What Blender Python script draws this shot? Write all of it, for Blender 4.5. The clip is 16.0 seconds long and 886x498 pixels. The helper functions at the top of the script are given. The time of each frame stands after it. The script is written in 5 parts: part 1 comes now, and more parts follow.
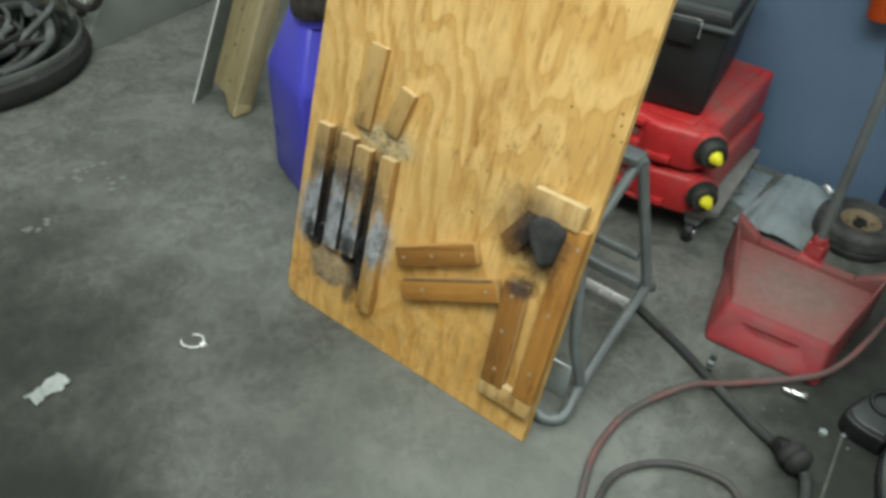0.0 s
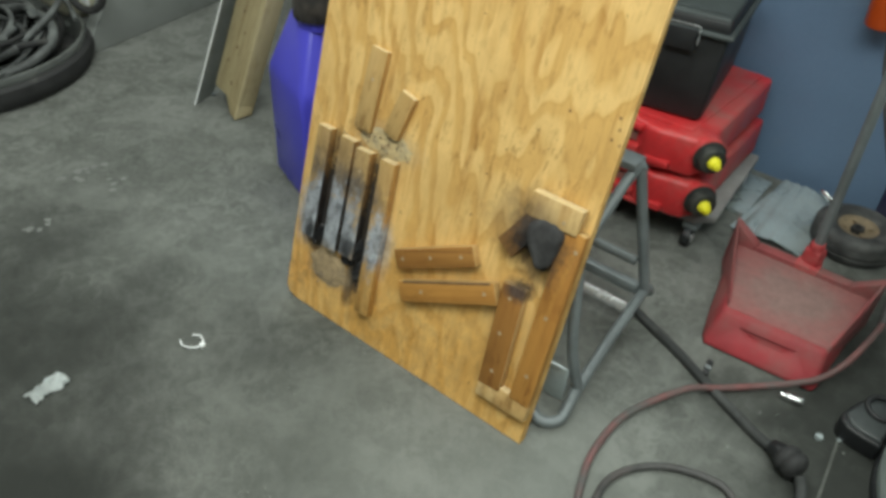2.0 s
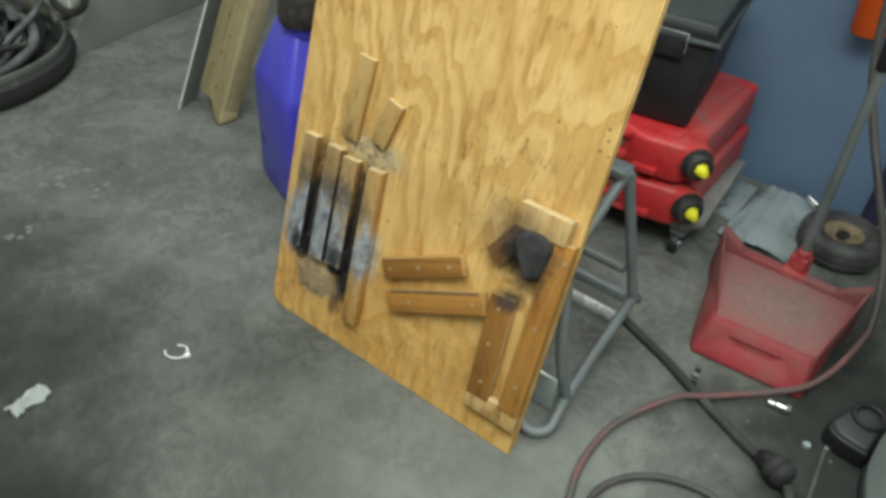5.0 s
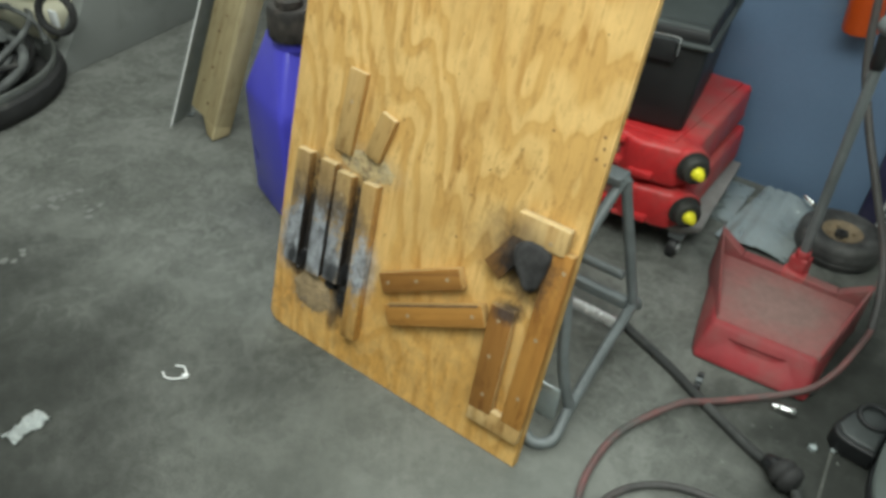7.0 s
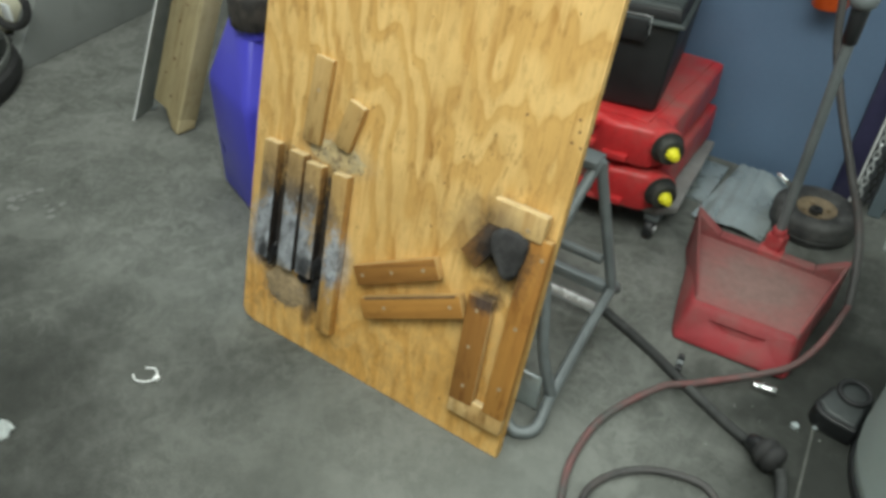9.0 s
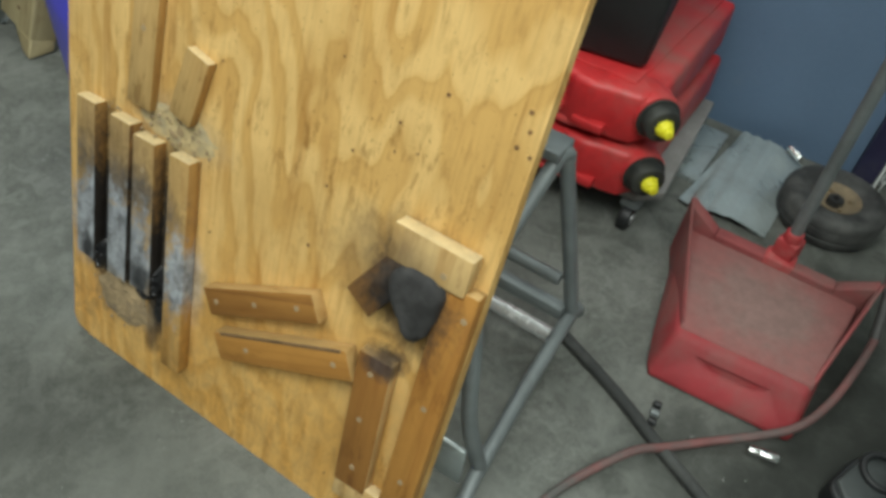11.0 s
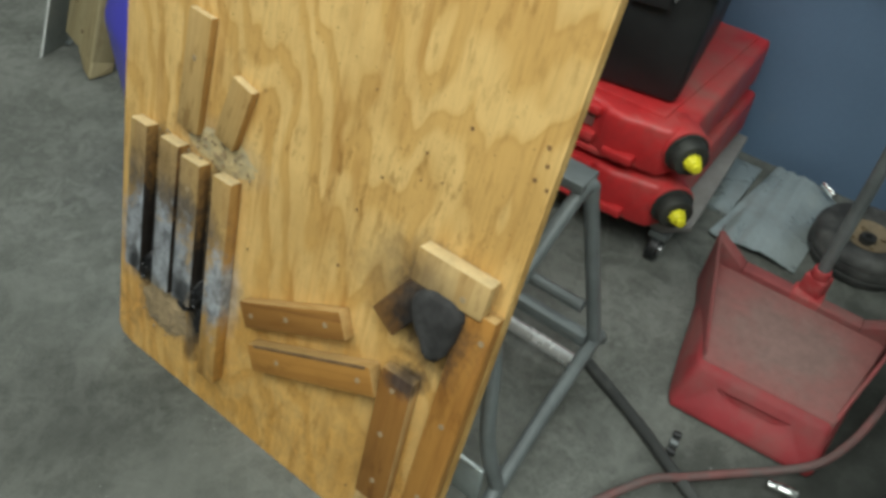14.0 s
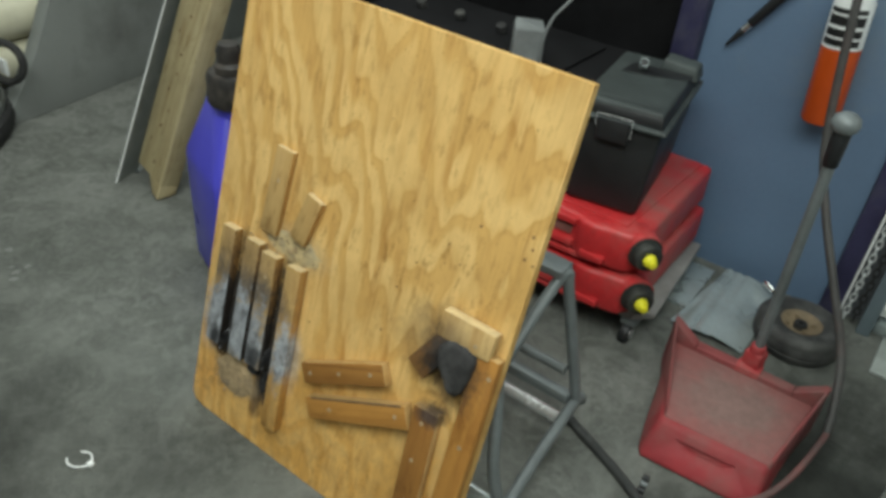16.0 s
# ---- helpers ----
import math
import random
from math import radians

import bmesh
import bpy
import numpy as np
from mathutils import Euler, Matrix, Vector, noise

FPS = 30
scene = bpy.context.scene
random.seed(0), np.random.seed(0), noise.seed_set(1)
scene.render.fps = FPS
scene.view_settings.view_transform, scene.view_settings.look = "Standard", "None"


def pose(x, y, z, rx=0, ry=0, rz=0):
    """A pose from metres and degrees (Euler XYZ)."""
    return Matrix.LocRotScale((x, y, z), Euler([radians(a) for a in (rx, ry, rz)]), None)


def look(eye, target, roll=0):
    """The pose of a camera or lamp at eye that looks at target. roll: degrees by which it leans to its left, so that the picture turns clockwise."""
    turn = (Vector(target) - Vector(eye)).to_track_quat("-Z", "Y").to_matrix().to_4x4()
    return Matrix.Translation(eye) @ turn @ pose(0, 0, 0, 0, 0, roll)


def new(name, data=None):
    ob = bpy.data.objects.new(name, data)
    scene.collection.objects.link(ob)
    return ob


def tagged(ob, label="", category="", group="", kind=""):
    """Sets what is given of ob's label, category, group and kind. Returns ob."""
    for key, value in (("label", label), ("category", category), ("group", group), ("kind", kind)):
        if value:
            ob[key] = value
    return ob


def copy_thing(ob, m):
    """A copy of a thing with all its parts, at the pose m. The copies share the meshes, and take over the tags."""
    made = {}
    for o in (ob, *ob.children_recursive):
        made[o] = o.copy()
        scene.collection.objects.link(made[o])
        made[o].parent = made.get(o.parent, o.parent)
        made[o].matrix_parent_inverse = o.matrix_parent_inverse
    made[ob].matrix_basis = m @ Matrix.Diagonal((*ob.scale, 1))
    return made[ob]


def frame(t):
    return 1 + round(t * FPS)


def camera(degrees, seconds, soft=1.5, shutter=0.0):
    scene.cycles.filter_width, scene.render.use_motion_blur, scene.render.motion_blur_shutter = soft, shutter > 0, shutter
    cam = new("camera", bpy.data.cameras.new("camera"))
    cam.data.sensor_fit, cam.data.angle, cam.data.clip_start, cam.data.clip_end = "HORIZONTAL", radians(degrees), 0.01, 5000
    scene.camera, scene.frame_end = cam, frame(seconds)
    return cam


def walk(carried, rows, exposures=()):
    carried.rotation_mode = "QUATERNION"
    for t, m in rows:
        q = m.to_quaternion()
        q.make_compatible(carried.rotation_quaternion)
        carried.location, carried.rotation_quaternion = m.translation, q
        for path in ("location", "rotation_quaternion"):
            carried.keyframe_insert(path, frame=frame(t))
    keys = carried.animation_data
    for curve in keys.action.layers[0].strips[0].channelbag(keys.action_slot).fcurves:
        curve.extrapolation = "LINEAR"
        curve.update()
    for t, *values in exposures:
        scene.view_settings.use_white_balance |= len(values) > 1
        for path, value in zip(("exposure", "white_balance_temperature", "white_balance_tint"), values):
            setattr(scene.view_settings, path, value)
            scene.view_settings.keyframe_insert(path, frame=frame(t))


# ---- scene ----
cam = camera(61.0, 16.0, soft=3.6)
PATH = [
    (0, (0.107, 0.143, 1.116), (-0.8182, 1.3883, -0.1462), 3.15),
    (0.5, (0.105, 0.1373, 1.1104), (-0.821, 1.379, -0.1548), 3.93),
    (1, (0.1108, 0.133, 1.1143), (-0.8181, 1.3821, -0.1414), 4.23),
    (1.5, (0.1176, 0.1367, 1.1177), (-0.8136, 1.3856, -0.1366), 3.85),
    (2, (0.1137, 0.1374, 1.1181), (-0.8164, 1.3885, -0.1347), 3.58),
    (2.5, (0.1149, 0.1423, 1.1168), (-0.8077, 1.3974, -0.1376), 3.77),
    (3, (0.118, 0.1533, 1.1139), (-0.7864, 1.4157, -0.1465), 2.66),
    (3.5, (0.1117, 0.147, 1.1129), (-0.7942, 1.4069, -0.1488), 3.98),
    (4, (0.1042, 0.1545, 1.114), (-0.79, 1.4331, -0.1373), 3.67),
    (4.2, (0.1017, 0.1511, 1.1215), (-0.794, 1.4256, -0.1329), 4.75),
    (6.5, (0.0951, 0.1519, 1.1286), (-0.8137, 1.4221, -0.1207), 3.02),
    (7, (0.0882, 0.1625, 1.1285), (-0.8122, 1.4476, -0.1115), 2.79),
    (7.5, (0.0789, 0.1831, 1.1267), (-0.7657, 1.4978, -0.1216), 2.36),
    (8, (0.0738, 0.1841, 1.1286), (-0.7872, 1.4876, -0.1202), 0.91),
    (8.5, (0.0741, 0.1807, 1.1225), (-0.7705, 1.4836, -0.1381), 2.30),
    (9, (0.0734, 0.1843, 1.1133), (-0.7601, 1.4905, -0.1513), 2.47),
    (9.5, (0.0574, 0.2545, 1.0885), (-0.7145, 1.6192, -0.153), -0.60),
    (9.7, (0.0337, 0.3166, 1.0637), (-0.6925, 1.6846, -0.2017), 1.32),
    (11.8, (-0.0858, 0.6122, 0.9448), (-0.754, 1.765, -0.5467), 8.09),
    (12, (-0.0846, 0.6033, 0.9428), (-0.7514, 1.7502, -0.5538), 7.84),
    (12.5, (-0.0821, 0.5991, 0.9397), (-0.7542, 1.7402, -0.5591), 7.20),
    (13, (-0.0803, 0.6032, 0.9488), (-0.7514, 1.7345, -0.5578), 7.30),
    (13.5, (-0.0693, 0.5896, 0.9658), (-0.7861, 1.7292, -0.5132), 7.02),
    (14, (-0.0423, 0.5655, 0.9931), (-0.8283, 1.7615, -0.4039), 6.09),
    (14.5, (0.0162, 0.464, 1.0521), (-0.7934, 1.7242, -0.2733), 5.17),
    (15, (0.0684, 0.3478, 1.0875), (-0.7352, 1.6478, -0.2026), 4.43),
    (15.5, (0.0946, 0.3168, 1.1147), (-0.7592, 1.6302, -0.1287), 2.54),
    (16, (0.0969, 0.309, 1.1493), (-0.8192, 1.6684, 0.0036), 5.44),
]
walk(cam, [(t, look(eye, target, roll)) for t, eye, target, roll in PATH], exposures=[(0, 0.0, 6500, 10), (9.5, 0.0, 6500, 10), (11.8, -0.14, 6500, 10), (13.4, -0.15, 6500, 10), (14, -0.24, 6500, 10), (15, -0.22, 6500, 10), (16, -0.22, 6500, 10)])

# ---- world and lamps ----
world = bpy.data.worlds.new("world")
scene.world = world
world.use_nodes = True
world.node_tree.nodes["Background"].inputs[0].default_value = (0.55, 0.62, 0.7, 1)
world.node_tree.nodes["Background"].inputs[1].default_value = 0.02


def area(name, at, target, sx, sy, watts, colour):
    data = bpy.data.lights.new(name, "AREA")
    data.shape, data.size, data.size_y, data.energy, data.color = "RECTANGLE", sx, sy, watts, colour
    ob = new(name, data)
    ob.matrix_world = look(at, target)
    return ob


# three fluorescent ceiling fittings of the workshop
LAMP = (0.93, 1.0, 0.94)
area("ceiling_lamp", (-0.25, 0.05, 2.6), (-0.25, 0.05, 0), 2.2, 1.1, 66, LAMP)
area("ceiling_lamp", (-1.5, 2.1, 2.6), (-1.5, 2.1, 0), 2.2, 1.1, 40, LAMP)
area("ceiling_lamp", (1.15, 0.0, 2.6), (1.15, 0.0, 0), 2.2, 1.1, 42, LAMP)


# ---- materials ----
class Nodes:
    def __init__(self, name):
        self.mat = bpy.data.materials.new(name)
        self.mat.use_nodes = True
        self.t = self.mat.node_tree
        self.bsdf = self.t.nodes["Principled BSDF"]

    def add(self, kind, **kw):
        n = self.t.nodes.new(kind)
        for k, v in kw.items():
            if k == "ramp":
                els = n.color_ramp.elements
                while len(els) < len(v):
                    els.new(0.5)
                for e, (p, c) in zip(els, v):
                    e.position, e.color = p, (c if len(c) == 4 else (*c, 1))
            elif k in ("blend_type", "data_type", "operation", "wave_type", "bands_direction", "feature", "attribute_name", "rings_direction", "distance", "noise_dimensions", "wave_profile", "interpolation_type"):
                if k == "blend_type":
                    n.blend_type = v
                elif k == "data_type":
                    n.data_type = v
                elif k == "operation":
                    n.operation = v
                elif k == "wave_type":
                    n.wave_type = v
                elif k == "bands_direction":
                    n.bands_direction = v
                elif k == "feature":
                    n.feature = v
                elif k == "attribute_name":
                    n.attribute_name = v
                elif k == "wave_profile":
                    n.wave_profile = v
            else:
                n.inputs[k].default_value = v
        return n

    def link(self, a, ao, b, bi):
        self.t.links.new(a.outputs[ao], b.inputs[bi])

    def coords(self, scale=(1, 1, 1), attr=None, loc=(0, 0, 0)):
        if attr:
            c = self.add("ShaderNodeAttribute", attribute_name=attr)
            out = "Vector"
        else:
            c = self.add("ShaderNodeTexCoord")
            out = "Object"
        m = self.add("ShaderNodeMapping")
        m.inputs["Scale"].default_value = scale
        m.inputs["Location"].default_value = loc
        self.link(c, out, m, "Vector")
        return m

    def noise(self, coord, scale, detail=6, rough=0.6, distortion=0):
        n = self.add("ShaderNodeTexNoise", Scale=scale, Detail=detail, Roughness=rough, Distortion=distortion)
        self.link(coord, "Vector", n, "Vector")
        return n

    def ramp(self, src, out, stops):
        r = self.add("ShaderNodeValToRGB", ramp=stops)
        self.link(src, out, r, "Fac")
        return r

    def mix(self, fac, a, b, how="MIX"):
        """fac, a, b: a number, a colour or (node, output). Returns (node, output)."""
        n = self.add("ShaderNodeMix", data_type="RGBA", blend_type=how)
        for src, i in ((fac, 0), (a, 6), (b, 7)):
            if isinstance(src, tuple) and isinstance(src[0], bpy.types.Node):
                self.t.links.new(src[0].outputs[src[1]], n.inputs[i])
            elif i == 0:
                n.inputs[0].default_value = src
            else:
                n.inputs[i].default_value = (*src, 1) if len(src) == 3 else src
        return (n, 2)

    def colour(self, src):
        self.t.links.new(src[0].outputs[src[1]], self.bsdf.inputs["Base Color"])

    def bump(self, src, out, strength, distance=0.002):
        b = self.add("ShaderNodeBump", Strength=strength, Distance=distance)
        self.link(src, out, b, "Height")
        self.link(b, "Normal", self.bsdf, "Normal")


def plain(name, base, rough=0.5, metal=0.0, var=0.25, scale=9.0, fine=90.0, dust=0.0, dust_colour=(0.32, 0.31, 0.28), bump=0.12):
    """A surface with patches, fine grain and, where asked, dust in patches."""
    m = Nodes(name)
    c = m.coords()
    big, small = m.noise(c, scale, 5), m.noise(c, fine, 3, 0.7)
    dark = tuple(v * (1 - var) for v in base)
    light = tuple(min(1, v * (1 + var)) for v in base)
    r = m.ramp(big, "Fac", [(0.3, dark), (0.7, light)])
    col = m.mix(0.25, (r, 0), (m.ramp(small, "Fac", [(0.3, dark), (0.7, light)]), 0))
    if dust:
        mask = m.ramp(m.noise(c, scale * 0.7, 6, 0.65), "Fac", [(0.62 - 0.35 * dust, (0, 0, 0)), (0.8 - 0.2 * dust, (1, 1, 1))])
        col = m.mix((mask, 0), col, dust_colour)
    m.colour(col)
    rr = m.ramp(big, "Fac", [(0.3, (max(0, rough - 0.1),) * 3), (0.7, (min(1, rough + 0.12),) * 3)])
    m.link(rr, 0, m.bsdf, "Roughness")
    m.bsdf.inputs["Metallic"].default_value = metal
    m.bump(small, "Fac", bump, 0.001)
    return m.mat


# oil stains, worn patches and painted shade on the floor: x, y, radius, strength, colour
STAIN_SHADE, WORN = (0.018, 0.020, 0.017), (0.19, 0.20, 0.18)
STAIN_SHADE_SPOTS = [(-0.18, 0.80, 0.42, 0.65, WORN), (-1.25, 0.95, 0.5, 0.12, WORN), (-0.62, 0.64, 0.26, 0.3, WORN), (-0.40, 0.66, 0.3, 0.35, WORN), (-1.03, 0.87, 0.16, 0.3, WORN), (-1.245, 0.80, 0.14, 0.25, WORN),
       # the big near-left and right spots put soft shade into the concrete
       (-0.92, 0.16, 0.92, 0.84, STAIN_SHADE), (-0.86, 0.27, 0.36, 0.84, STAIN_SHADE), (-1.52, 1.00, 0.42, 0.25, STAIN_SHADE), (-1.35, 0.50, 0.36, 0.6, STAIN_SHADE), (0.38, 1.34, 0.58, 0.92, STAIN_SHADE), (0.1, 1.75, 0.3, 0.5, STAIN_SHADE), (0.24, 1.58, 0.28, 0.6, STAIN_SHADE), (-0.78, 0.78, 0.15, 0.4, STAIN_SHADE), (-1.10, 0.60, 0.2, 0.3, STAIN_SHADE)]


def concrete():
    m = Nodes("concrete_floor")
    c = m.coords()
    big, mid = m.noise(c, 2.7, 8, 0.60, 0.15), m.noise(c, 10, 8, 0.66, 0.35)
    small, grit = m.noise(c, 55, 6, 0.7), m.noise(c, 260, 2, 0.7)
    base = m.ramp(big, "Fac", [(0.34, (0.058, 0.064, 0.053)), (0.5, (0.100, 0.107, 0.094)), (0.66, (0.160, 0.168, 0.152))])
    col = m.mix(0.40, (base, 0), (m.ramp(mid, "Fac", [(0.36, (0.050, 0.056, 0.046)), (0.46, (0.086, 0.094, 0.080)), (0.54, (0.122, 0.130, 0.114)), (0.64, (0.200, 0.210, 0.190))]), 0))
    col = m.mix(0.34, col, (m.ramp(small, "Fac", [(0.3, (0.04, 0.042, 0.038)), (0.7, (0.24, 0.24, 0.22))]), 0))
    col = m.mix(0.13, col, (m.ramp(grit, "Fac", [(0.3, (0.02, 0.02, 0.02)), (0.7, (0.42, 0.42, 0.4))]), 0))
    # worn pale patches with curdled edges, damp darker ones, and thin scuffs
    pale = m.ramp(m.noise(m.coords((1, 1, 1), None, (3.1, 1.7, 0)), 6.5, 10, 0.70, 0.9), "Fac", [(0.50, (0, 0, 0)), (0.58, (0.40, 0.40, 0.40)), (0.66, (0.25, 0.25, 0.25))])
    col = m.mix((pale, 0), col, (0.225, 0.233, 0.212))
    damp = m.ramp(m.noise(m.coords((1, 1, 1), None, (7.3, 4.1, 0)), 6.0, 9, 0.66, 0.8), "Fac", [(0.50, (0, 0, 0)), (0.64, (0.30, 0.30, 0.30))])
    col = m.mix((damp, 0), col, (0.042, 0.048, 0.037))
    curds = m.ramp(m.noise(m.coords((1, 1, 1), None, (1.3, 8.2, 0)), 24, 5, 0.62, 1.2), "Fac", [(0.52, (0, 0, 0)), (0.60, (0.42, 0.42, 0.42))])
    col = m.mix((curds, 0), col, (0.20, 0.208, 0.19))
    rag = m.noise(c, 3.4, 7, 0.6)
    for x, y, r, strength, tone in STAIN_SHADE_SPOTS:
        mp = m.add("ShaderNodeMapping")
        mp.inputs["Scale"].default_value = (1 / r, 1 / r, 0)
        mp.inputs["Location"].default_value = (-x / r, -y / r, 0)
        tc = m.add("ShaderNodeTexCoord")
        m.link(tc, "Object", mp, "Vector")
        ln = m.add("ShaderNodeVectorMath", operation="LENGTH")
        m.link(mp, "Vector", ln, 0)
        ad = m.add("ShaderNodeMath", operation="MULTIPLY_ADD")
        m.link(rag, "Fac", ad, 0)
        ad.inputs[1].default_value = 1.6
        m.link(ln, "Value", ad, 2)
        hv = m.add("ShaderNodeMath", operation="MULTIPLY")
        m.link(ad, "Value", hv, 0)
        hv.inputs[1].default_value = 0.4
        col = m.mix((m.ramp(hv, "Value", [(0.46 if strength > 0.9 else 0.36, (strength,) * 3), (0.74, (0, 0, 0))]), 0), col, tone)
    m.colour(col)
    m.link(m.ramp(big, "Fac", [(0.3, (0.66,) * 3), (0.7, (0.85,) * 3)]), 0, m.bsdf, "Roughness")
    m.bsdf.inputs["Specular IOR Level"].default_value = 0.28
    m.bump(mid, "Fac", 0.22, 0.002)
    return m.mat


def veneer_rings(m, attr):
    """Growth-ring count over a veneer sheet: nested arches about its heart line, pulled about by slow waves."""
    c = m.coords((1, 1, 1), attr)
    sep = m.add("ShaderNodeSeparateXYZ")
    m.link(c, "Vector", sep, "Vector")

    def maths(how, a, b, third=None):
        n = m.add("ShaderNodeMath", operation=how)
        for i, v in enumerate((a, b, third)):
            if v is None:
                continue
            if isinstance(v, tuple):
                m.link(v[0], v[1], n, i)
            else:
                n.inputs[i].default_value = v
        return (n, "Value")

    slow = (m.noise(m.coords((1, 0.36, 1), attr, (0.37, 1.1, 0)), 6.6, 2.5, 0.48, 0.4), "Fac")
    quick = (m.noise(m.coords((1, 0.30, 1), attr, (3.3, 0.4, 0)), 21, 2, 0.5, 0.3), "Fac")
    off = maths("SUBTRACT", (sep, "X"), 0.545)
    bow = maths("MULTIPLY", maths("MULTIPLY", off, off), -27.0)
    k = maths("MULTIPLY_ADD", (sep, "Y"), 7.0, bow)
    k = maths("MULTIPLY_ADD", slow, 5.6, k)
    k = maths("MULTIPLY_ADD", quick, 1.5, k)
    k = maths("ADD", k, 20.35)
    return k[0]


def pine(name, pale, warm, dark, attr, figure, stretch, soot=(), sheet=False):
    """Softwood: growth rings drawn out along the second axis of attr; soot: the spray and scorch marks on it; sheet: the flame figure of a peeled veneer."""
    m = Nodes(name)
    c = m.coords((1, stretch, 1), attr)
    warp = m.noise(c, 2.1 * figure, 4, 0.5, 0.9)
    k = m.add("ShaderNodeMath", operation="MULTIPLY")
    m.link(warp, "Fac", k, 0)
    k.inputs[1].default_value = 9.0
    if sheet:
        k = veneer_rings(m, attr)
    w = m.add("ShaderNodeMath", operation="FRACT")
    m.link(k, "Value", w, 0)
    mid = tuple((p + q) / 2 for p, q in zip(pale, warm))
    if sheet:
        rings = m.ramp(w, "Value", [(0.0, mid), (0.10, pale), (0.42, pale), (0.54, mid), (0.64, warm), (0.86, warm), (0.95, tuple(0.45 * p + 0.55 * q for p, q in zip(dark, warm))), (1.0, mid)])
    else:
        rings = m.ramp(w, "Value", [(0.0, mid), (0.08, pale), (0.42, pale), (0.62, mid), (0.84, warm), (0.94, dark), (1.0, mid)])
    fine = m.noise(m.coords((75, 75 * stretch * 0.16, 75), attr), 3, 6, 0.7)
    calm = m.ramp(m.noise(c, 1.3 * figure, 3, 0.5), "Fac", [(0.40, (0.2 if sheet else 0.35,) * 3), (0.60, (0.0, 0.0, 0.0))])
    col = m.mix((calm, 0), (rings, 0), tuple((p + q) / 2 for p, q in zip(pale, mid)))
    stain = 0.3 if sheet else 0.6
    broad = m.ramp(m.noise(m.coords((1, stretch, 1), attr, (2.3, 5.1, 0)), 2.6 * figure, 5, 0.55, 0.5), "Fac", [(0.48, (0, 0, 0)), (0.58, (stain,) * 3)])
    col = m.mix((broad, 0), col, warm)
    col = m.mix(0.75, col, (m.ramp(fine, "Fac", [(0.32, (0.76, 0.74, 0.70)), (0.50, (0.98, 0.98, 0.96)), (0.68, (1.0, 1.0, 1.0))]), 0), "MULTIPLY")
    streak = m.ramp(m.noise(m.coords((1, 0.05, 1), attr, (4.7, 1.3, 0)), 48, 4, 0.6), "Fac", [(0.52, (1, 1, 1)), (0.64, (0.74, 0.64, 0.52))])
    where = m.ramp(m.noise(m.coords((1, 0.6, 1), "place", (1.9, 0, 2.2)), 6.5, 4, 0.5), "Fac", [(0.45, (0, 0, 0)), (0.58, (0.9, 0.9, 0.9))])
    col = m.mix((where, 0), col, m.mix(1.0, col, (streak, 0), "MULTIPLY"))
    fleck = m.ramp(m.noise(m.coords((1, 0.28, 1), attr), 70, 5, 0.7), "Fac", [(0.52, (1, 1, 1)), (0.62, (0.60, 0.54, 0.46))])
    patchy = m.ramp(m.noise(m.coords((1, 1, 1), "place"), 5.5, 4, 0.55), "Fac", [(0.42, (0.1, 0.1, 0.1)), (0.62, (0.9, 0.9, 0.9))])
    col = m.mix((patchy, 0), col, m.mix(1.0, col, (fleck, 0), "MULTIPLY"))
    if sheet:
        grit = m.ramp(m.noise(m.coords((1, 1, 1), "place", (0.3, 0, 0.8)), 190, 2, 0.6), "Fac", [(0.655, (1, 1, 1)), (0.70, (0.30, 0.24, 0.17))])
        soiled = m.ramp(m.noise(m.coords((1, 1, 1), "place", (0.75, 0, 0.15)), 5.0, 3, 0.5), "Fac", [(0.44, (0, 0, 0)), (0.60, (0.8, 0.8, 0.8))])
        col = m.mix((soiled, 0), col, m.mix(1.0, col, (grit, 0), "MULTIPLY"))
    blotch = m.ramp(m.noise(m.coords((1, 1, 1), "place"), 7, 5, 0.6), "Fac", [(0.45, (0, 0, 0)), (0.75, (0.5, 0.5, 0.5))])
    col = m.mix((blotch, 0), col, tuple(v * 0.62 for v in warm))
    rough = 0.66
    m.bsdf.inputs["Specular IOR Level"].default_value = 0.3
    if soot:
        place = m.add("ShaderNodeAttribute", attribute_name="place")
        coarse, specks = m.noise(m.coords((1, 1, 0.6), "place"), 34, 7, 0.72), m.noise(m.coords((1, 1, 0.8), "place"), 130, 4, 0.7)
        sub = m.add("ShaderNodeMath", operation="SUBTRACT")
        m.link(specks, "Fac", sub, 0)
        sub.inputs[1].default_value = 0.5
        ragged = m.add("ShaderNodeMath", operation="MULTIPLY_ADD")
        m.link(sub, "Value", ragged, 0)
        ragged.inputs[1].default_value = 0.5
        m.link(coarse, "Fac", ragged, 2)

        mottle = m.ramp(m.noise(m.coords((1, 1, 0.7), "place", (2.2, 0, 0.6)), 60, 6, 0.7, 0.6), "Fac", [(0.36, (0, 0, 0)), (0.62, (1, 1, 1))])

        def spot(x, z, rx, rz, soft, strength, colour, prev):
            mp = m.add("ShaderNodeMapping")
            mp.vector_type = "POINT"
            mp.inputs["Scale"].default_value = (1 / rx, 0.0, 1 / rz)
            mp.inputs["Location"].default_value = (-x / rx, 0, -z / rz)
            m.link(place, "Vector", mp, "Vector")
            ln = m.add("ShaderNodeVectorMath", operation="LENGTH")
            m.link(mp, "Vector", ln, 0)
            ad = m.add("ShaderNodeMath", operation="MULTIPLY_ADD")
            m.link(ragged, "Value", ad, 0)
            ad.inputs[1].default_value = 1.6
            near = m.add("ShaderNodeMath", operation="SUBTRACT")
            m.link(ln, "Value", near, 0)
            near.inputs[1].default_value = 0.22
